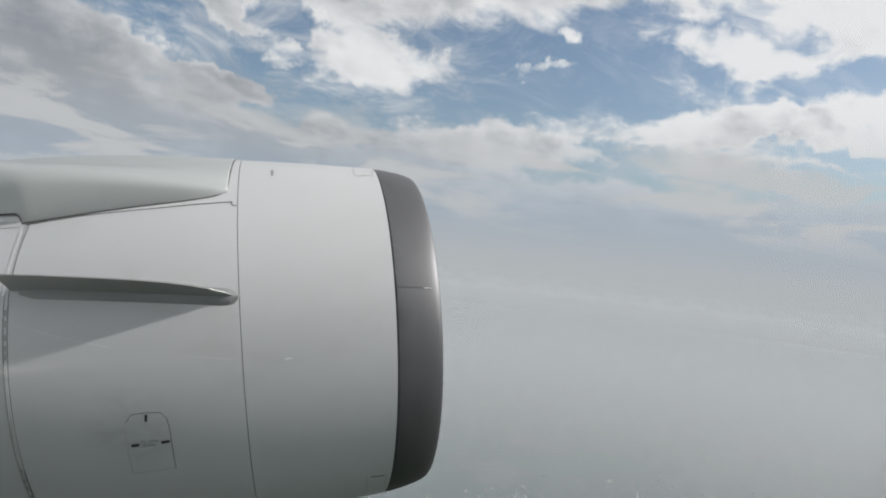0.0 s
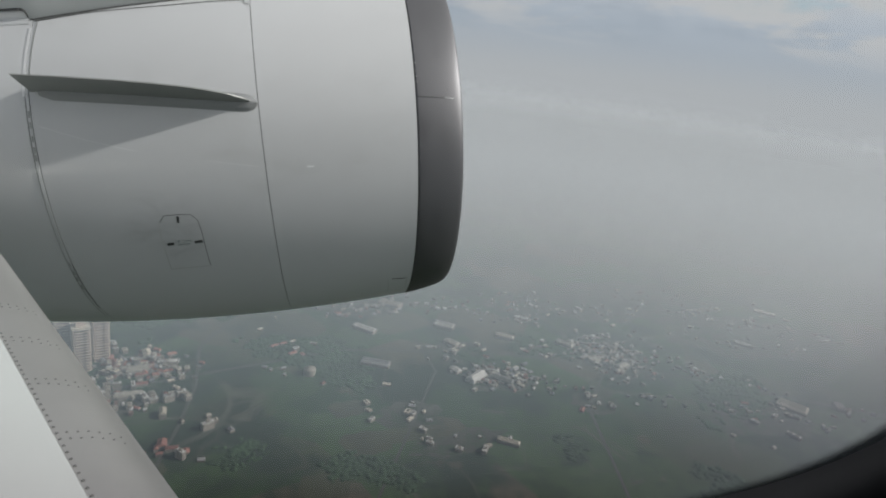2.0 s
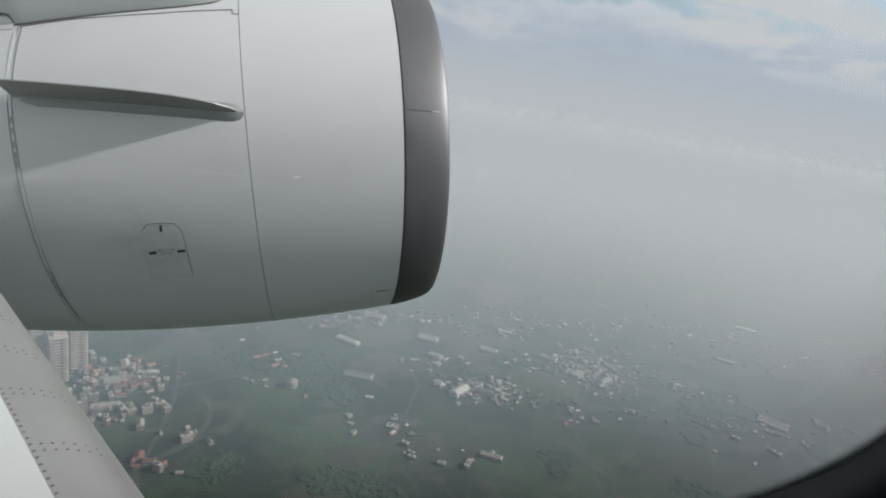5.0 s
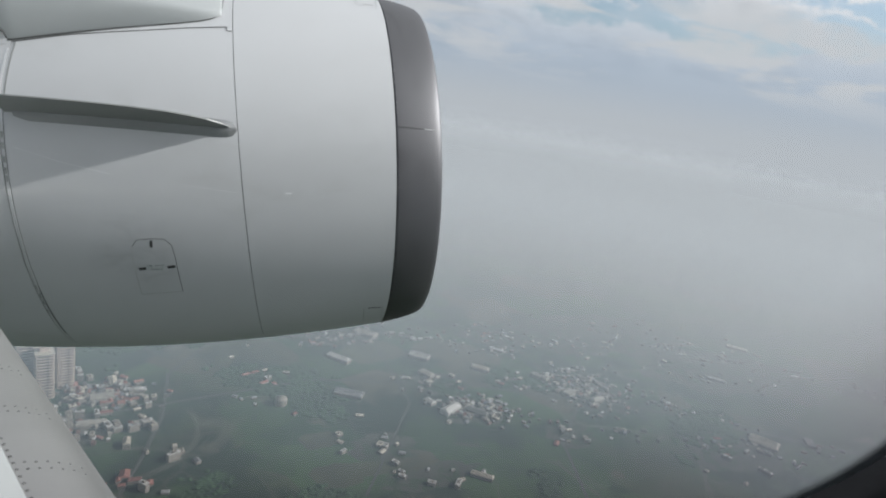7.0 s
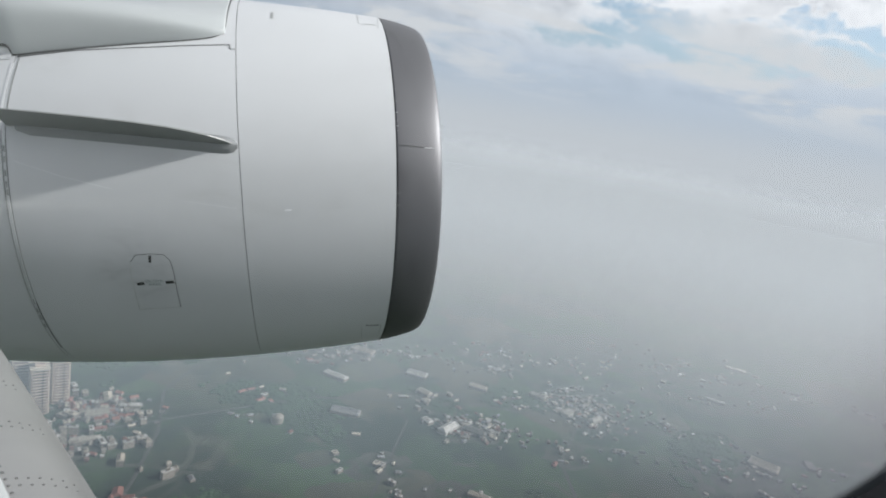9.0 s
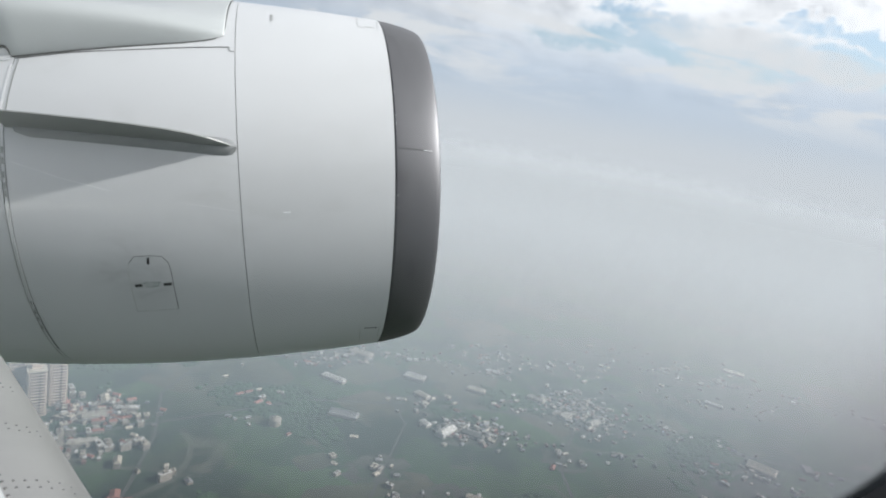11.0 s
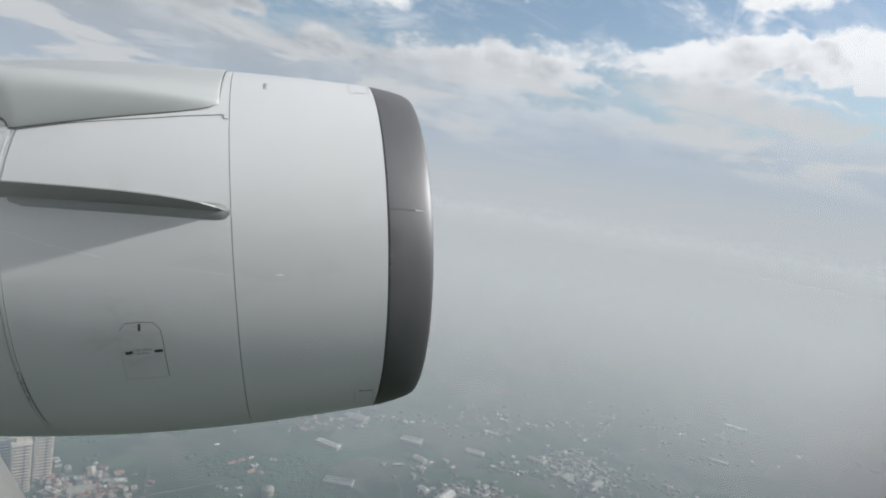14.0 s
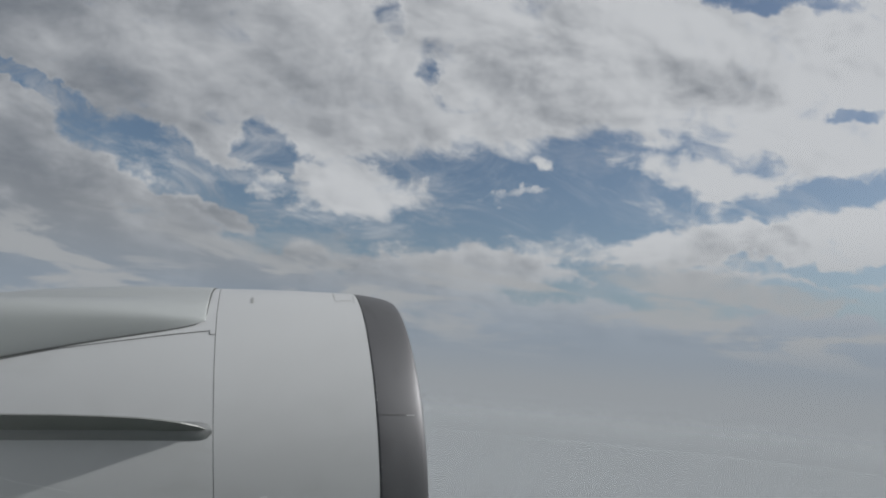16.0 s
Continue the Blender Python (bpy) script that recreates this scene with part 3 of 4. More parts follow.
# vignette painted into the pane's tint: darker and warmer shade towards the rim
gx, gy, gz = N.split(N.add("ShaderNodeTexCoord").outputs["Object"])
rim = N.math("ADD", N.math("POWER", N.math("DIVIDE", N.math("ABSOLUTE", N.math("ADD", gx, -WIN_X)), WIN_W), 3.3),
             N.math("POWER", N.math("DIVIDE", N.math("ABSOLUTE", N.math("ADD", gz, -WIN_Z)), WIN_H), 3.3))
vignette = N.mix(N.ramp(rim, 0.42, 1.1), rgb(1, 1, 1), rgb(0.70, 0.66, 0.675))
# near-black edge stands in for the soft blur of the frame
N.put(clear_part.inputs[0], N.mix(N.ramp(rim, 1.09, 1.16), vignette, rgb(0.05, 0.05, 0.055)))
N.put(sheet_mix.inputs[1], clear_part.outputs[0])
N.put(sheet_mix.inputs[2], shiny.outputs[0])
N.put(N.add("ShaderNodeOutputMaterial").inputs[0], sheet_mix.outputs[0])
pane = part("pane", mesh_of("pane", oval_loop(WALL_Y + 0.011, 0.026), [tuple(range(96))], glass, False), window, "clear window pane")
pane.visible_shadow = False
side = new("wall_port", loft("wall_port", [oval_loop(WALL_Y - 0.018, 0.048), rect_loop(WALL_Y - 0.018), rect_loop(WALL_Y + 0.037), oval_loop(WALL_Y + 0.037, 0.098)], CABIN_WALL, smooth=False))
side.matrix_world = AIR
tagged(side, "plain grey cabin side wall", "wall", kind="structure")
for nm, lo, hi in (("wall_forward", (1.175, -1.2, -0.9), (1.235, WALL_Y - 0.02, 0.9)), ("wall_aft", (-1.085, -1.2, -0.9), (-1.025, WALL_Y - 0.02, 0.9)),
                   ("wall_inner", (-1.085, -1.26, -0.9), (1.235, -1.202, 0.9)), ("ceiling", (-1.085, -1.26, 0.902), (1.235, WALL_Y + 0.07, 0.96)),
                   ("floor", (-1.085, -1.26, -0.96), (1.235, WALL_Y + 0.07, -0.902))):
    ob = new(nm, box_mesh(nm, lo, hi, CABIN_WALL))
    ob.matrix_world = AIR
    tagged(ob, "plain grey cabin lining", "floor" if nm == "floor" else "ceiling" if nm == "ceiling" else "wall", kind="structure")

# the plain fuselage side that the nacelle's paint mirrors, open round the window
fuselage = thing("fuselage", "white painted fuselage skin round the cabin window", "fuselage")
HULL_Y, HULL_Z, HULL_R = -1.83, 0.25, 1.985


def hull(name, x0, x1, a0, a1, n):
    loops = []
    for x in np.linspace(x0, x1, 25):
        r = HULL_R * math.sqrt(max(0.0004, 1 - max(0.0, (abs(x) - 7.0) / 5.0) ** 2))
        loops.append([Vector((x, HULL_Y + r * math.cos(a), HULL_Z + r * math.sin(a))) for a in np.linspace(a0, a1, n)])
    return loft(name, loops, HULL, closed=False)


UP, DOWN = math.asin((0.96 - HULL_Z) / HULL_R), math.asin((-0.96 - HULL_Z) / HULL_R)
part("upper_skin", hull("upper_skin", -12.0, 12.0, UP, math.pi * 0.75, 40), fuselage)
part("lower_skin", hull("lower_skin", -12.0, 12.0, -math.pi * 0.75, DOWN, 40), fuselage)
part("side_skin", hull("side_skin", 1.24, 12.0, DOWN, UP, 20), fuselage)
part("side_skin", hull("side_skin", -12.0, -1.09, DOWN, UP, 20), fuselage)
part("starboard_skin", hull("starboard_skin", -12.0, 12.0, math.pi * 0.75, math.pi * 1.25, 20), fuselage)

# ---- the land below ----
LAND = -350.0


def land_material():
    m = bpy.data.materials.new("countryside")
    m.use_nodes = True
    N = Nodes(m.node_tree)
    where = N.add("ShaderNodeTexCoord").outputs["Object"]
    bent = N.add("ShaderNodeTexNoise")
    N.put(bent.inputs["Vector"], where)
    bent.inputs["Scale"].default_value = 0.006
    shifted = N.add("ShaderNodeVectorMath")
    shifted.operation = "MULTIPLY_ADD"
    N.put(shifted.inputs[0], bent.outputs["Color"])
    shifted.inputs[1].default_value = (70, 70, 0)
    N.put(shifted.inputs[2], where)
    cell = N.add("ShaderNodeTexVoronoi")
    N.put(cell.inputs["Vector"], shifted.outputs[0])
    cell.inputs["Scale"].default_value = 0.011
    r, g, _ = N.split(cell.outputs["Color"])
    col = N.mix(r, rgb(0.020, 0.050, 0.018), rgb(0.042, 0.080, 0.030))
    col = N.mix(N.ramp(g, 0.74, 0.9), col, rgb(0.085, 0.08, 0.055))
    woods = N.noise(where, 0.009, 7.0, 0.62)
    col = N.mix(N.ramp(woods, 0.47, 0.60), col, rgb(0.013, 0.028, 0.015))
    scrub = N.noise(where, 0.09, 6.0, 0.7)
    col = N.mix(N.ramp(scrub, 0.42, 0.72, 0.0, 0.65), col, rgb(0.016, 0.034, 0.017))
    bare = N.noise(where, 0.021, 5.0, 0.6)
    col = N.mix(N.ramp(bare, 0.64, 0.74, 0.0, 0.7), col, rgb(0.10, 0.09, 0.065))
    # broad brown commons and pale tracks along the parcel edges
    common = N.noise(where, 0.0042, 4.0, 0.55)
    col = N.mix(N.ramp(common, 0.54, 0.66, 0.0, 0.55), col, rgb(0.066, 0.070, 0.048))
    for size, wide, strength in ((0.0065, 0.022, 0.55), (0.016, 0.030, 0.30)):
        lane = N.add("ShaderNodeTexVoronoi")
        lane.feature = "DISTANCE_TO_EDGE"
        N.put(lane.inputs["Vector"], shifted.outputs[0])
        lane.inputs["Scale"].default_value = size
        worn = N.ramp(N.noise(where, 0.013, 2.0, 0.5), 0.45, 0.62)
        col = N.mix(N.math("MULTIPLY", N.ramp(lane.outputs["Distance"], wide, wide * 0.4, 0.0, strength), worn), col, rgb(0.10, 0.098, 0.08))
    b = N.add("ShaderNodeBsdfPrincipled")
    N.put(b.inputs["Base Color"], col)
    b.inputs["Roughness"].default_value = 0.9
    N.put(N.add("ShaderNodeOutputMaterial").inputs[0], b.outputs[0])
    return m


def stuff_material():
    """Roofs and walls of small far houses, each with its own tone."""
    m = bpy.data.materials.new("far_house_paint")
    m.use_nodes = True
    N = Nodes(m.node_tree)
    tone = N.add("ShaderNodeNewGeometry").outputs["Random Per Island"]
    ramp = N.add("ShaderNodeValToRGB")
    ramp.color_ramp.interpolation = "CONSTANT"
    for at, col in ((0.0, (0.13, 0.128, 0.118)), (0.28, (0.23, 0.21, 0.175)), (0.55, (0.34, 0.32, 0.275)), (0.76, (0.17, 0.10, 0.085)), (0.84, (0.20, 0.21, 0.22)), (0.93, (0.58, 0.57, 0.54))):
        e = ramp.color_ramp.elements[0] if at == 0 else ramp.color_ramp.elements.new(at)
        e.color = rgb(*col)
    ramp.color_ramp.elements.remove(ramp.color_ramp.elements[-1])
    N.put(ramp.inputs[0], tone)
    where = N.add("ShaderNodeTexCoord").outputs["Object"]
    col = N.mix(N.ramp(N.noise(where, 0.35, 4.0, 0.6), 0.35, 0.7, 0.0, 0.35), ramp.outputs[0], rgb(0.12, 0.11, 0.10))
    b = N.add("ShaderNodeBsdfPrincipled")
    N.put(b.inputs["Base Color"], col)
    b.inputs["Roughness"].default_value = 0.75
    N.put(N.add("ShaderNodeOutputMaterial").inputs[0], b.outputs[0])
    return m


LAND_MAT = land_material()
# walls darker than the roofs: the shade on house sides is in this colour
WALLS = surface("shaded_walls", (0.20, 0.18, 0.155), 0.8, 0, 0.12, 0.2, 2.0, by_piece=0.3)
ROOF_RED = surface("tiled_roof", (0.23, 0.105, 0.085), 0.8, 0, 0.2, 0.3, 3.0, by_piece=0.35)
ROOF_PALE = surface("sheet_roof", (0.37, 0.335, 0.275), 0.55, 0, 0.12, 0.2, 2.0, by_piece=0.35)
ROOF_WHITE = surface("white_roof", (0.40, 0.39, 0.365), 0.5, 0, 0.08, 0.2, 2.0, by_piece=0.15)
ROOF_GREY = surface("grey_roof", (0.24, 0.24, 0.24), 0.7, 0, 0.15, 0.2, 2.0, by_piece=0.35)
TOWER = surface("tower_walls", (0.45, 0.37, 0.305), 0.8, 0, 0.08, 0.1, 1.0)
GLASSY = surface("window_bands", (0.12, 0.11, 0.11), 0.4, 0, 0.2, 0.5, 3.0)
ASPHALT = surface("asphalt", (0.065, 0.068, 0.058), 0.85, 0, 0.15, 0.05, 1.0)
LEAVES = surface("tree_crowns", (0.026, 0.056, 0.023), 0.85, 0, 0.4, 0.03, 0.6)
YARD = surface("village_ground", (0.062, 0.064, 0.052), 0.9, 0, 0.3, 0.03, 0.3, dirt=(0.03, 0.05, 0.025), dirt_at=(0.46, 0.58))
SOIL = surface("bare_field", (0.060, 0.068, 0.040), 0.9, 0, 0.3, 0.02, 0.25, dirt=(0.045, 0.055, 0.035), dirt_at=(0.45, 0.7))

land = new("ground", mesh_of("ground", [(4850 * math.cos(k * math.pi / 32), 4850 * math.sin(k * math.pi / 32), LAND) for k in range(64)], [tuple(range(64))], LAND_MAT, False))
tagged(land, "hazy green countryside of fields and woods far below", "ground", kind="structure")

# sheets below the aircraft with haze painted into their opacity: the longer the slanting way down to the land, the
# less shows through
MIST = -60.0
hm = bpy.data.materials.new("haze")
hm.use_nodes = True
N = Nodes(hm.node_tree)
spot = N.add("ShaderNodeTexCoord").outputs["Object"]
hx, hy, _ = N.split(spot)
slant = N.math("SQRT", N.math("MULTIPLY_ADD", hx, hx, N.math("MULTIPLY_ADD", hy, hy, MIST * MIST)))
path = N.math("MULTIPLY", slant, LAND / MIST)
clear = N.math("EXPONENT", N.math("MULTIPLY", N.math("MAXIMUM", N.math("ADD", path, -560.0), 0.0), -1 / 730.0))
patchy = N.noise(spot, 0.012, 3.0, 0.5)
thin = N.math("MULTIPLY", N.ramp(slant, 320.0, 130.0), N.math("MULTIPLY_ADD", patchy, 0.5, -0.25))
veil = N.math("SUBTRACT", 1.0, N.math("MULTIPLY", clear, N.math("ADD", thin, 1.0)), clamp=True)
# haze colour is put into the sheets: bluish where thin, nearly white where thick
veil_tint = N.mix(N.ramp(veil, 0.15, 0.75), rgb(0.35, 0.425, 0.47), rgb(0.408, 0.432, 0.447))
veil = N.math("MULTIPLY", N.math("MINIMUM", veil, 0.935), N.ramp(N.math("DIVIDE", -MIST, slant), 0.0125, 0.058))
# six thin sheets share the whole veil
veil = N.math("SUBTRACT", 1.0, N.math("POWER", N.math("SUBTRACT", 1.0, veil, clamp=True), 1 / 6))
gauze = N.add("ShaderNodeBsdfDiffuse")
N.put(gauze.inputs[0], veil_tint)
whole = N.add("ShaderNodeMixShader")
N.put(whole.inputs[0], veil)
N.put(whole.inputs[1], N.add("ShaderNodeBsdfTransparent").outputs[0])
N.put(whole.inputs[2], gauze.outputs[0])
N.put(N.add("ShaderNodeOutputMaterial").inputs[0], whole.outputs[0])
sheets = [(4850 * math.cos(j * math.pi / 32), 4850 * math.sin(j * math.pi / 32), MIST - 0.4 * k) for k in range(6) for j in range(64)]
haze = new("haze_sheets", mesh_of("haze_sheets", sheets, [tuple(range(64 * k, 64 * k + 64)) for k in range(6)], hm, False))
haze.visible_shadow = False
tagged(haze, "pale sheets that stand in for haze over the countryside", "haze", kind="structure")

# ---- buildings ----


def put(x, y, turn=0.0):
    return pose(x, y, LAND, 0, 0, turn)


def prism(name, w, l, h0, h1, mat, over=0.0):
    """A pitched roof, its ridge along the length."""
    a, b = w / 2 + over, l / 2 + over
    v = [(-a, -b, h0), (a, -b, h0), (a, b, h0), (-a, b, h0), (0, -b * 0.8, h1), (0, b * 0.8, h1)]
    return mesh_of(name, v, [(0, 1, 2, 3), (0, 4, 1), (1, 4, 5, 2), (2, 5, 3), (3, 5, 4, 0)], mat, False)


def house(w, l, h, rise, roof, label):
    ob = thing("house", label, "house", put(0, 0), "houses in the countryside")
    part("wall", box_mesh("wall", (-w / 2, -l / 2, -1.0), (w / 2, l / 2, h), WALLS), ob)
    part("roof", prism("roof", w, l, h + 0.02, h + rise, roof, 0.5), ob)
    part("chimney", box_mesh("chimney", (w * 0.12, l * 0.18, h + rise * 0.4), (w * 0.12 + 0.9, l * 0.18 + 0.9, h + rise + 1.0), WALLS), ob)
    return ob


def flat_house(w, l, h, roof, label):
    ob = thing("house", label, "house", put(0, 0), "houses in the countryside")
    part("wall", box_mesh("wall", (-w / 2, -l / 2, -1.0), (w / 2, l / 2, h), WALLS), ob)
    part("roof", box_mesh("roof", (-w / 2 - 0.3, -l / 2 - 0.3, h + 0.02), (w / 2 + 0.3, l / 2 + 0.3, h + 0.5), roof), ob)
    part("stair_head", box_mesh("stair_head", (-w / 4, -l / 5, h + 0.52), (w / 8, l / 8, h + 2.6), WALLS), ob)
    for k in range(max(1, int(h / 3.2))):
        part("window_band", box_mesh("window_band", (-w / 2 + 0.8, -l / 2 - 0.06, k * 3.2 + 1.0), (w / 2 - 0.8, -l / 2 + 0.05, k * 3.2 + 2.2), GLASSY), ob)
    return ob


def hall(w, l, h, roof, label):
    ob = thing("shed", label, "shed", put(0, 0), "long sheds in the countryside")
    part("wall", box_mesh("wall", (-w / 2, -l / 2, -1.0), (w / 2, l / 2, h), WALLS), ob)
    bays = max(1, int(w / 7))
    for k in range(bays):
        me = prism("roof", w / bays, l, h + 0.02, h + 2.0, roof, 0.15)
        part("roof", me, ob).location.x = -w / 2 + w / bays * (k + 0.5)
    return ob


def tower(floors, w, l):
    ob = thing("apartment_tower", "tall beige apartment tower with rows of balconies", "apartment building", put(0, 0), "apartment towers")
    h = floors * 3.1
    part("wall", box_mesh("wall", (-w / 2, -l / 2, -1.0), (w / 2, l / 2, h), TOWER), ob)
    part("roof", box_mesh("roof", (-w / 2 - 0.4, -l / 2 - 0.4, h + 0.02), (w / 2 + 0.4, l / 2 + 0.4, h + 1.0), ROOF_PALE), ob)
    part("lift_house", box_mesh("lift_house", (-w / 4, -l / 6, h + 1.02), (w / 4, l / 6, h + 4.5), TOWER), ob)
    for k in range(floors):
        z = k * 3.1
        part("window_band", box_mesh("window_band", (-w / 2 + 1.5, -l / 2 - 0.12, z + 1.0), (w / 2 - 1.5, -l / 2 + 0.1, z + 2.5), GLASSY), ob)
        part("window_band", box_mesh("window_band", (w / 2 - 0.1, -l / 2 + 1.5, z + 1.0), (w / 2 + 0.12, l / 2 - 1.5, z + 2.5), GLASSY), ob)
        part("balcony", box_mesh("balcony", (-w / 2 + 1.0, -l / 2 - 1.3, z - 0.1), (-w / 6, -l / 2 - 0.13, z + 0.9), TOWER), ob)
        part("balcony", box_mesh("balcony", (w / 6, -l / 2 - 1.3, z - 0.1), (w / 2 - 1.0, -l / 2 - 0.13, z + 0.9), TOWER), ob)
    return ob


def tank(r, h):
    ob = thing("storage_tank", "round pale storage tank among trees", "tank", put(24, 629))
    n = 32

    def circle(rr, z):
        return [Vector((rr * math.cos(2 * math.pi * k / n), rr * math.sin(2 * math.pi * k / n), z)) for k in range(n)]
    part("shell", loft("shell", [circle(r, -1), circle(r, h)], ROOF_PALE), ob)
    part("roof", loft("roof", [circle(r + 0.2, h + 0.02), circle(r + 0.2, h + 0.3), circle(0.1, h + 1.6)], ROOF_PALE), ob)
    return ob


random.seed(11)
HOUSES = [
    house(9, 13, 4, 2.6, ROOF_RED, "small beige house with a red tiled roof"), house(8, 11, 4, 2.4, ROOF_PALE, "small beige house with a pale sheet roof"),
    house(10, 16, 5, 2.6, ROOF_PALE, "longer beige house with a pale sheet roof"), flat_house(11, 13, 8, ROOF_PALE, "two-storey beige house with a pale flat roof"),
    flat_house(9, 15, 10, ROOF_WHITE, "beige house with a bright white flat roof"), house(9, 12, 4, 2.2, ROOF_GREY, "small beige house with a dark grey roof"),
    house(8, 10, 4, 2.2, ROOF_WHITE, "small beige house with a white roof"),
]
# centre, half spread east and north, number, turn of the street, share of red roofs
HAMLETS = [
    (-150, 640, 32, 24, 58, 20, 0.5), (-118, 582, 14, 10, 8, 35, 0.3), (-85, 487, 16, 9, 8, 5, 0.6), (245, 625, 36, 26, 44, 40, 0.15), (200, 706, 18, 14, 7, 30, 0.1),
    (420, 690, 46, 56, 48, 35, 0.1), (345, 575, 26, 22, 9, 60, 0.1), (545, 540, 60, 34, 14, 30, 0.1), (90, 820, 60, 26, 16, 20, 0.1), (350, 860, 60, 36, 14, 30, 0.1),
    (470, 835, 60, 30, 12, 30, 0.1), (0, 690, 30, 30, 8, 30, 0.15), (125, 548, 30, 22, 9, 45, 0.1), (170, 500, 44, 16, 9, 60, 0.1), (-160, 570, 26, 22, 22, 15, 0.35),
    (-70, 535, 30, 18, 6, 30, 0.1), (-13, 637, 22, 14, 4, 30, 0.0), (690, 760, 120, 70, 14, 30, 0.1), (210, 690, 46, 24, 10, 40, 0.05), (330, 690, 40, 30, 8, 40, 0.05),
    (60, 590, 60, 40, 4, 40, 0.1), (560, 900, 150, 80, 14, 20, 0.1), (0, 980, 120, 80, 12, 20, 0.1),
]
used = []
for cx, cy, sx, sy, count, turn, red in HAMLETS:
    for _ in range(count):
        for attempt in range(12):
            x, y = cx + random.gauss(0, sx * 0.6), cy + random.gauss(0, sy * 0.6)
            if all((x - a) ** 2 + (y - b) ** 2 > 36 for a, b in used):
                break
        used.append((x, y))
        base = HOUSES[0] if random.random() < red else random.choice(HOUSES[3:5] if cx < -100 and random.random() < 0.6 else HOUSES[1:])
        ob = copy_thing(base, put(x, y, turn + random.choice((0, 90, 90, 0, 45)) + random.gauss(0, 6)))
        s = random.uniform(0.34, 0.60) if cx < -60 else random.uniform(0.28, 0.55)
        ob.scale = (s, s * random.uniform(0.85, 1.5), random.uniform(0.45, 0.8) if cx < -60 else random.uniform(0.30, 0.5))
for ob in HOUSES:
    for o in ob.children:
        bpy.data.objects.remove(o)
    bpy.data.objects.remove(ob)

t1 = tower(15, 16, 20)
t1.matrix_world = put(-207, 638, 24)
copy_thing(t1, put(-196, 662, 24))
copy_thing(t1, put(-229, 655, 24))
for w, l, h, x, y, turn, roof, label in (
        (13, 22, 9, -111, 547, 10, ROOF_PALE, "large pale flat hall beside trees"), (16, 40, 8, -150, 662, 18, ROOF_PALE, "long pale-roofed block in the village"),
        (14, 34, 8, -126, 646, 100, ROOF_WHITE, "long white-roofed block in the village"), (14, 30, 7, -176, 640, 25, ROOF_RED, "long red-roofed block in the village"),
        (16, 20, 6, -102, 500, 8, ROOF_RED, "red-roofed hall in the fields"), (22, 36, 7, 205, 712, 40, ROOF_PALE, "wide pale shed at the village edge"),
        (33, 50, 8, 206, 765, 60, ROOF_WHITE, "wide white factory shed with ridged roofs"), (33, 60, 8, 140, 835, 55, ROOF_PALE, "wide pale factory shed with ridged roofs"),
        (22, 60, 7, 95, 748, 50, ROOF_WHITE, "long white factory shed with ridged roofs"), (22, 44, 7, 285, 735, 60, ROOF_PALE, "long pale factory shed with ridged roofs"),
        (14, 36, 6, 330, 800, 60, ROOF_WHITE, "long white shed among fields"), (18, 24, 6, 194, 640, 30, ROOF_WHITE, "square white shed among houses"),
        (44, 60, 6, 600, 560, 40, ROOF_PALE, "wide pale greenhouse shed"), (16, 44, 6, 660, 730, 50, ROOF_WHITE, "long white shed in the haze"),
        (22, 60, 6, 800, 860, 50, ROOF_PALE, "long pale shed in the haze"), (14, 40, 6, 215, 497, 60, ROOF_PALE, "long pale shed by the road"),
        (30, 60, 6, 100, 655, 70, ROOF_GREY, "wide grey greenhouse shed")):
    hall(w * 0.5, l * 0.56, h * 0.6, roof, label).matrix_world = put(x, y, turn)
tank(6.5, 7)

# built-up ground under the hamlets, and the many small houses and sheds too far off to tell apart
for k, (cx, cy, sx, sy, count, turn, red) in enumerate(HAMLETS):
    n = 28
    spin = math.radians(turn)
    v = []
    for j in range(n):
        a = 2 * math.pi * j / n
        e = random.uniform(0.75, 1.2)
        px, py = sx * 1.15 * e * math.cos(a), sy * 1.15 * e * math.sin(a)
        v.append((cx + px * math.cos(spin * 0.3) - py * math.sin(spin * 0.3), cy + px * math.sin(spin * 0.3) + py * math.cos(spin * 0.3), LAND + 0.02 + 0.004 * k))
    if count > 8:
        tagged(new("village_yard", mesh_of("village_yard", v, [tuple(range(n))], YARD, False)), "worn earth and grass between village houses", "yard", kind="structure")


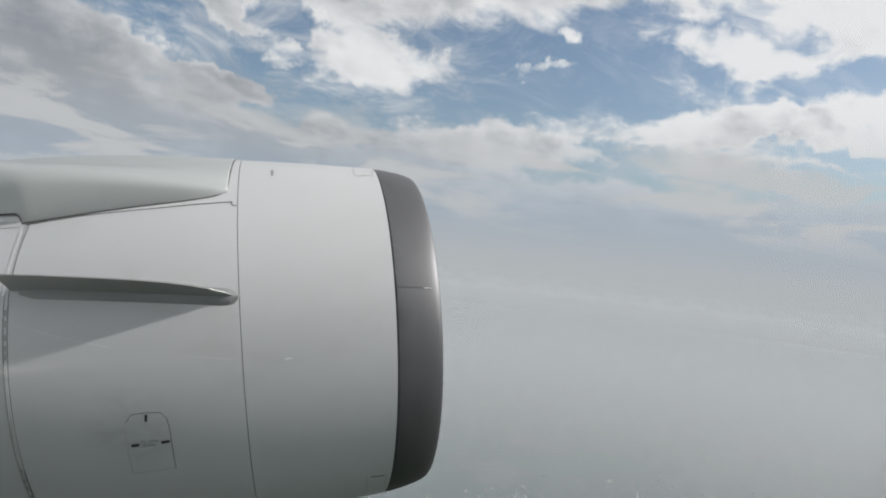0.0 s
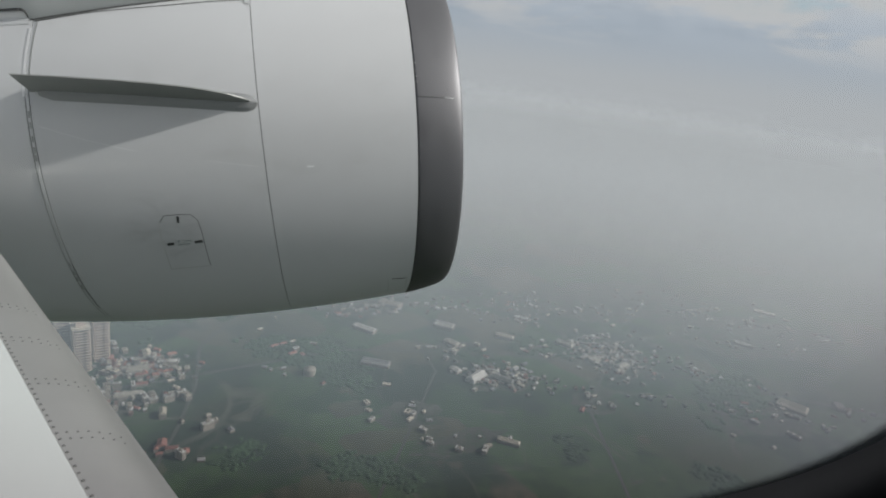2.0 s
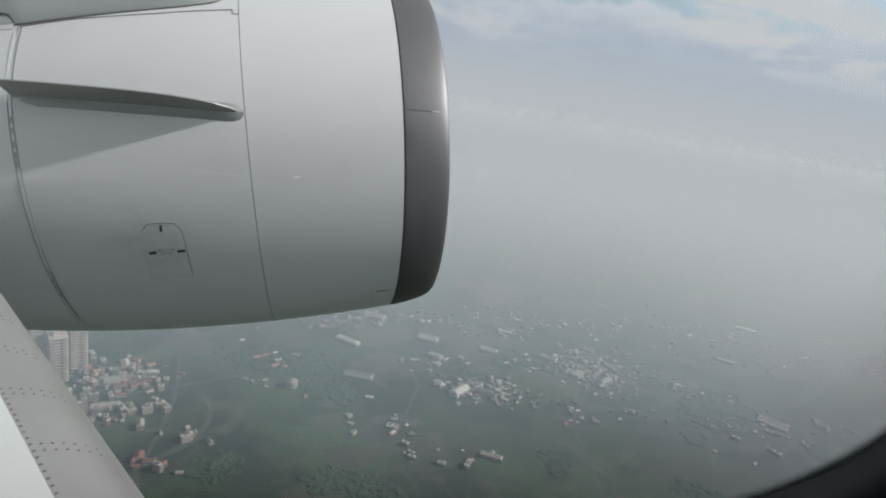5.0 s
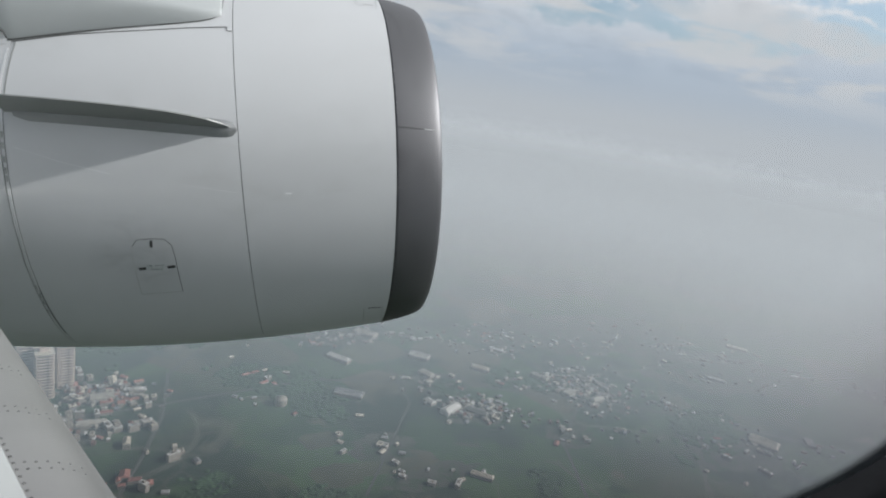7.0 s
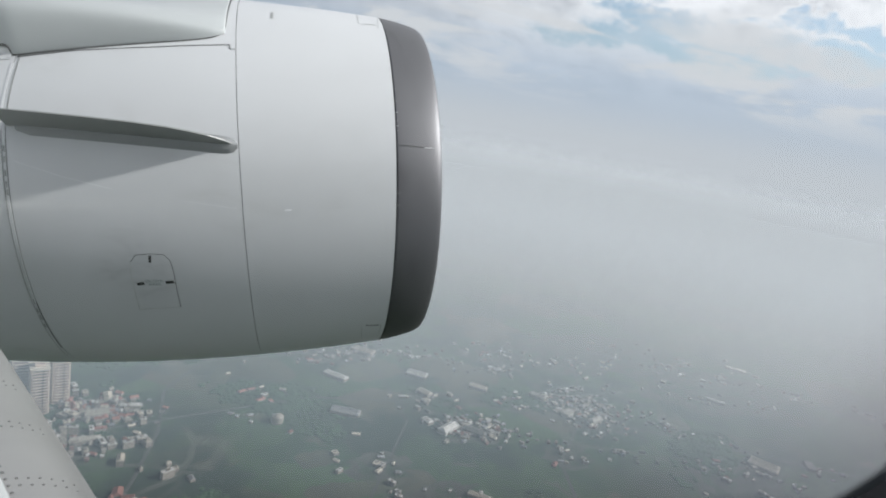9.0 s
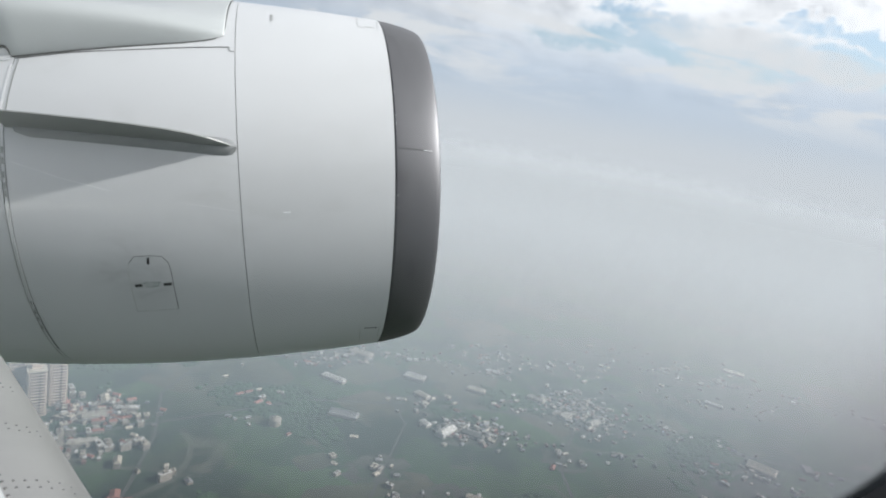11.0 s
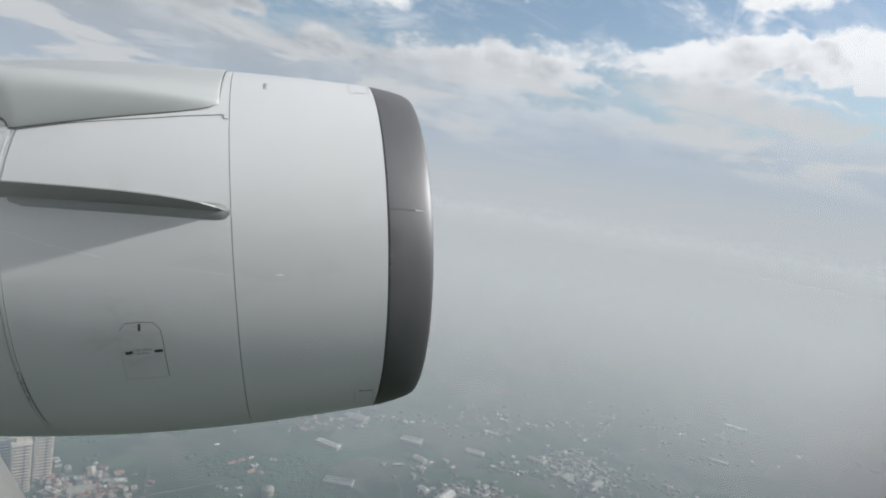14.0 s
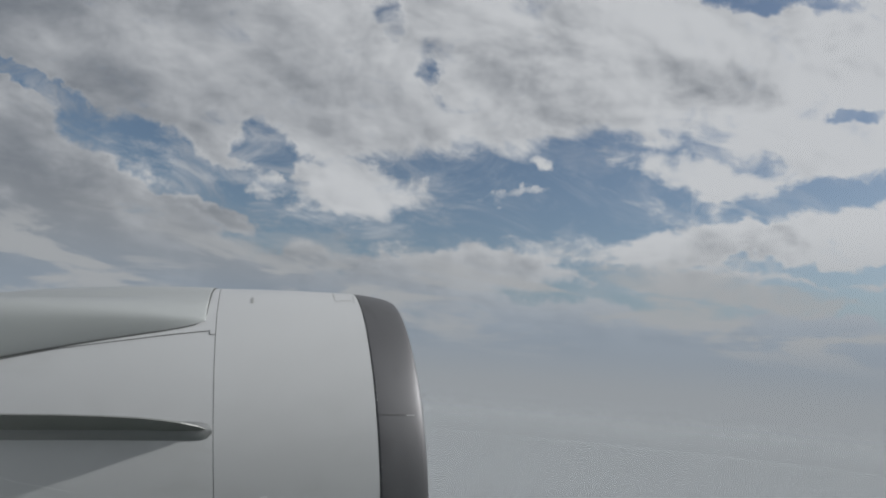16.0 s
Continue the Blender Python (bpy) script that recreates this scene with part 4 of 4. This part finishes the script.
def far_houses(count):
    """Gabled and flat-topped boxes in clusters and along the roads, in one mesh."""
    rng = np.random.default_rng(8)
    weights = np.array([max(0.0, h[4] - 10) ** 0.8 if h[1] > 560 else 0.0 for h in HAMLETS])
    lanes = [((230, 640), (620, 520), 18), ((150, 905), (520, 690), 26), ((430, 700), (760, 500), 22), ((560, 900), (950, 700), 30), ((80, 860), (330, 800), 26)]
    verts, faces = [], []
    for k in range(count):
        if k % 3:
            cx, cy, sx, sy, _, turn, _ = HAMLETS[rng.choice(len(HAMLETS), p=weights / weights.sum())]
            x, y = cx + rng.normal(0, sx * 0.62), cy + rng.normal(0, sy * 0.62)
        else:
            (xa, ya), (xb, yb), wide = lanes[rng.integers(len(lanes))]
            f = rng.uniform(0, 1)
            f = (f + round(f * 4) / 4) / 2
            x, y = xa + (xb - xa) * f + rng.normal(0, wide * 0.5), ya + (yb - ya) * f + rng.normal(0, wide * 0.5)
            turn = math.degrees(math.atan2(yb - ya, xb - xa))
        big = rng.uniform() < 0.02
        w, l, h = (rng.uniform(7, 12), rng.uniform(16, 30), 4.5) if big else (rng.uniform(2.2, 4.4), rng.uniform(3.0, 7.0), rng.uniform(1.6, 3.4))
        top = h + (0.0 if rng.uniform() < 0.45 else w * 0.22)
        a = radians(turn + rng.choice((0, 90)) + rng.normal(0, 8))
        c, sn = math.cos(a), math.sin(a)
        base = len(verts)
        for px, py, pz in ((-1, -1, -1.0), (1, -1, -1.0), (1, 1, -1.0), (-1, 1, -1.0), (-1, -1, h), (1, -1, h), (1, 1, h), (-1, 1, h), (0, -0.85, top + 0.05), (0, 0.85, top + 0.05)):
            qx, qy = px * w / 2, py * l / 2
            verts.append((x + qx * c - qy * sn, y + qx * sn + qy * c, LAND + pz))
        faces += [tuple(base + i for i in f) for f in ((0, 1, 5, 4), (1, 2, 6, 5), (2, 3, 7, 6), (3, 0, 4, 7), (4, 5, 8), (5, 6, 9, 8), (6, 7, 9), (7, 4, 8, 9))]
    return mesh_of("far_houses", verts, faces, stuff_material(), False)


tagged(new("far_houses", far_houses(800)), "small pale houses and sheds scattered through hazy villages", "houses", kind="stuff")

# ---- roads, bare fields and trees ----


def strip(name, pts, width, mat, z=0.25):
    verts = []
    for k, (x, y) in enumerate(pts):
        a, b = Vector(pts[max(0, k - 1)]), Vector(pts[min(len(pts) - 1, k + 1)])
        d = (b - a).normalized()
        verts += [(x - d.y * width / 2, y + d.x * width / 2, LAND + z), (x + d.y * width / 2, y - d.x * width / 2, LAND + z)]
    return mesh_of(name, verts, grid_faces(len(pts), 2), mat, False)


for pts, w in (([(-110, 400), (-95, 520), (-90, 600), (-100, 690), (-60, 800), (20, 1000)], 3.4), ([(-400, 560), (-150, 600), (60, 690), (260, 690), (480, 640), (900, 470)], 4),
               ([(60, 380), (120, 520), (170, 640), (150, 800), (200, 1000)], 2.6), ([(300, 400), (330, 560), (430, 700), (480, 860), (700, 1050)], 3.2)):
    tagged(new("road", strip("road", pts, w, ASPHALT)), "grey country road between fields", "road", kind="structure")
for level, (x, y, w, l, turn) in enumerate(((75, 500, 46, 40, 20), (36, 440, 44, 36, 10), (-40, 760, 22, 110, -8), (144, 777, 90, 60, 30), (-112, 462, 40, 36, 0), (62, 559, 40, 30, 20), (112, 513, 60, 24, 10))):
    c = put(x, y, turn)
    n = 24
    v = []
    for k in range(n):
        a = 2 * math.pi * k / n
        e = (abs(math.cos(a)) ** 4 + abs(math.sin(a)) ** 4) ** -0.25 * random.uniform(0.85, 1.05)
        v.append(c @ Vector((w / 2 * e * math.cos(a), l / 2 * e * math.sin(a), 0.15 + 0.012 * level)))
    tagged(new("field", mesh_of("field", v, [tuple(range(n))], SOIL, False)), "bare brown field among green ones", "field", kind="structure")


def woodland(count):
    """Tree crowns as many small uneven clumps, in one mesh."""
    bm = bmesh.new()
    bmesh.ops.create_icosphere(bm, subdivisions=1, radius=1.0)
    unit = np.array([v.co[:] for v in bm.verts])
    tri = np.array([[v.index for v in f.verts] for f in bm.faces])
    bm.free()
    rng = np.random.default_rng(3)
    verts, faces, n = [], [], 0
    taken = np.array(used)
    while n < count:
        x, y = rng.uniform(-420, 620), rng.uniform(390, 860)
        thick = noise.fractal(Vector((x * 0.008, y * 0.008, 0)), 1.0, 2.0, 4)
        if thick < rng.uniform(0.33, 0.46) or ((taken - (x, y)) ** 2).sum(1).min() < 50:
            continue
        for _ in range(rng.integers(2, 5)):
            r = rng.uniform(1.8, 4.2)
            p = unit * (1 + rng.uniform(-0.28, 0.28, (len(unit), 1))) * (r, r, r * rng.uniform(0.28, 0.42))
            verts.append(p + (x + rng.normal(0, 2.6), y + rng.normal(0, 2.6), LAND + r * rng.uniform(-0.1, 0.2)))
            faces.append(tri + n * len(unit))
            n += 1
    me = mesh_of("woodland", np.concatenate(verts).tolist(), np.concatenate(faces).tolist(), LEAVES, False)
    return me


tagged(new("woodland", woodland(6500)), "dark green woods and scattered trees", "trees", kind="stuff")
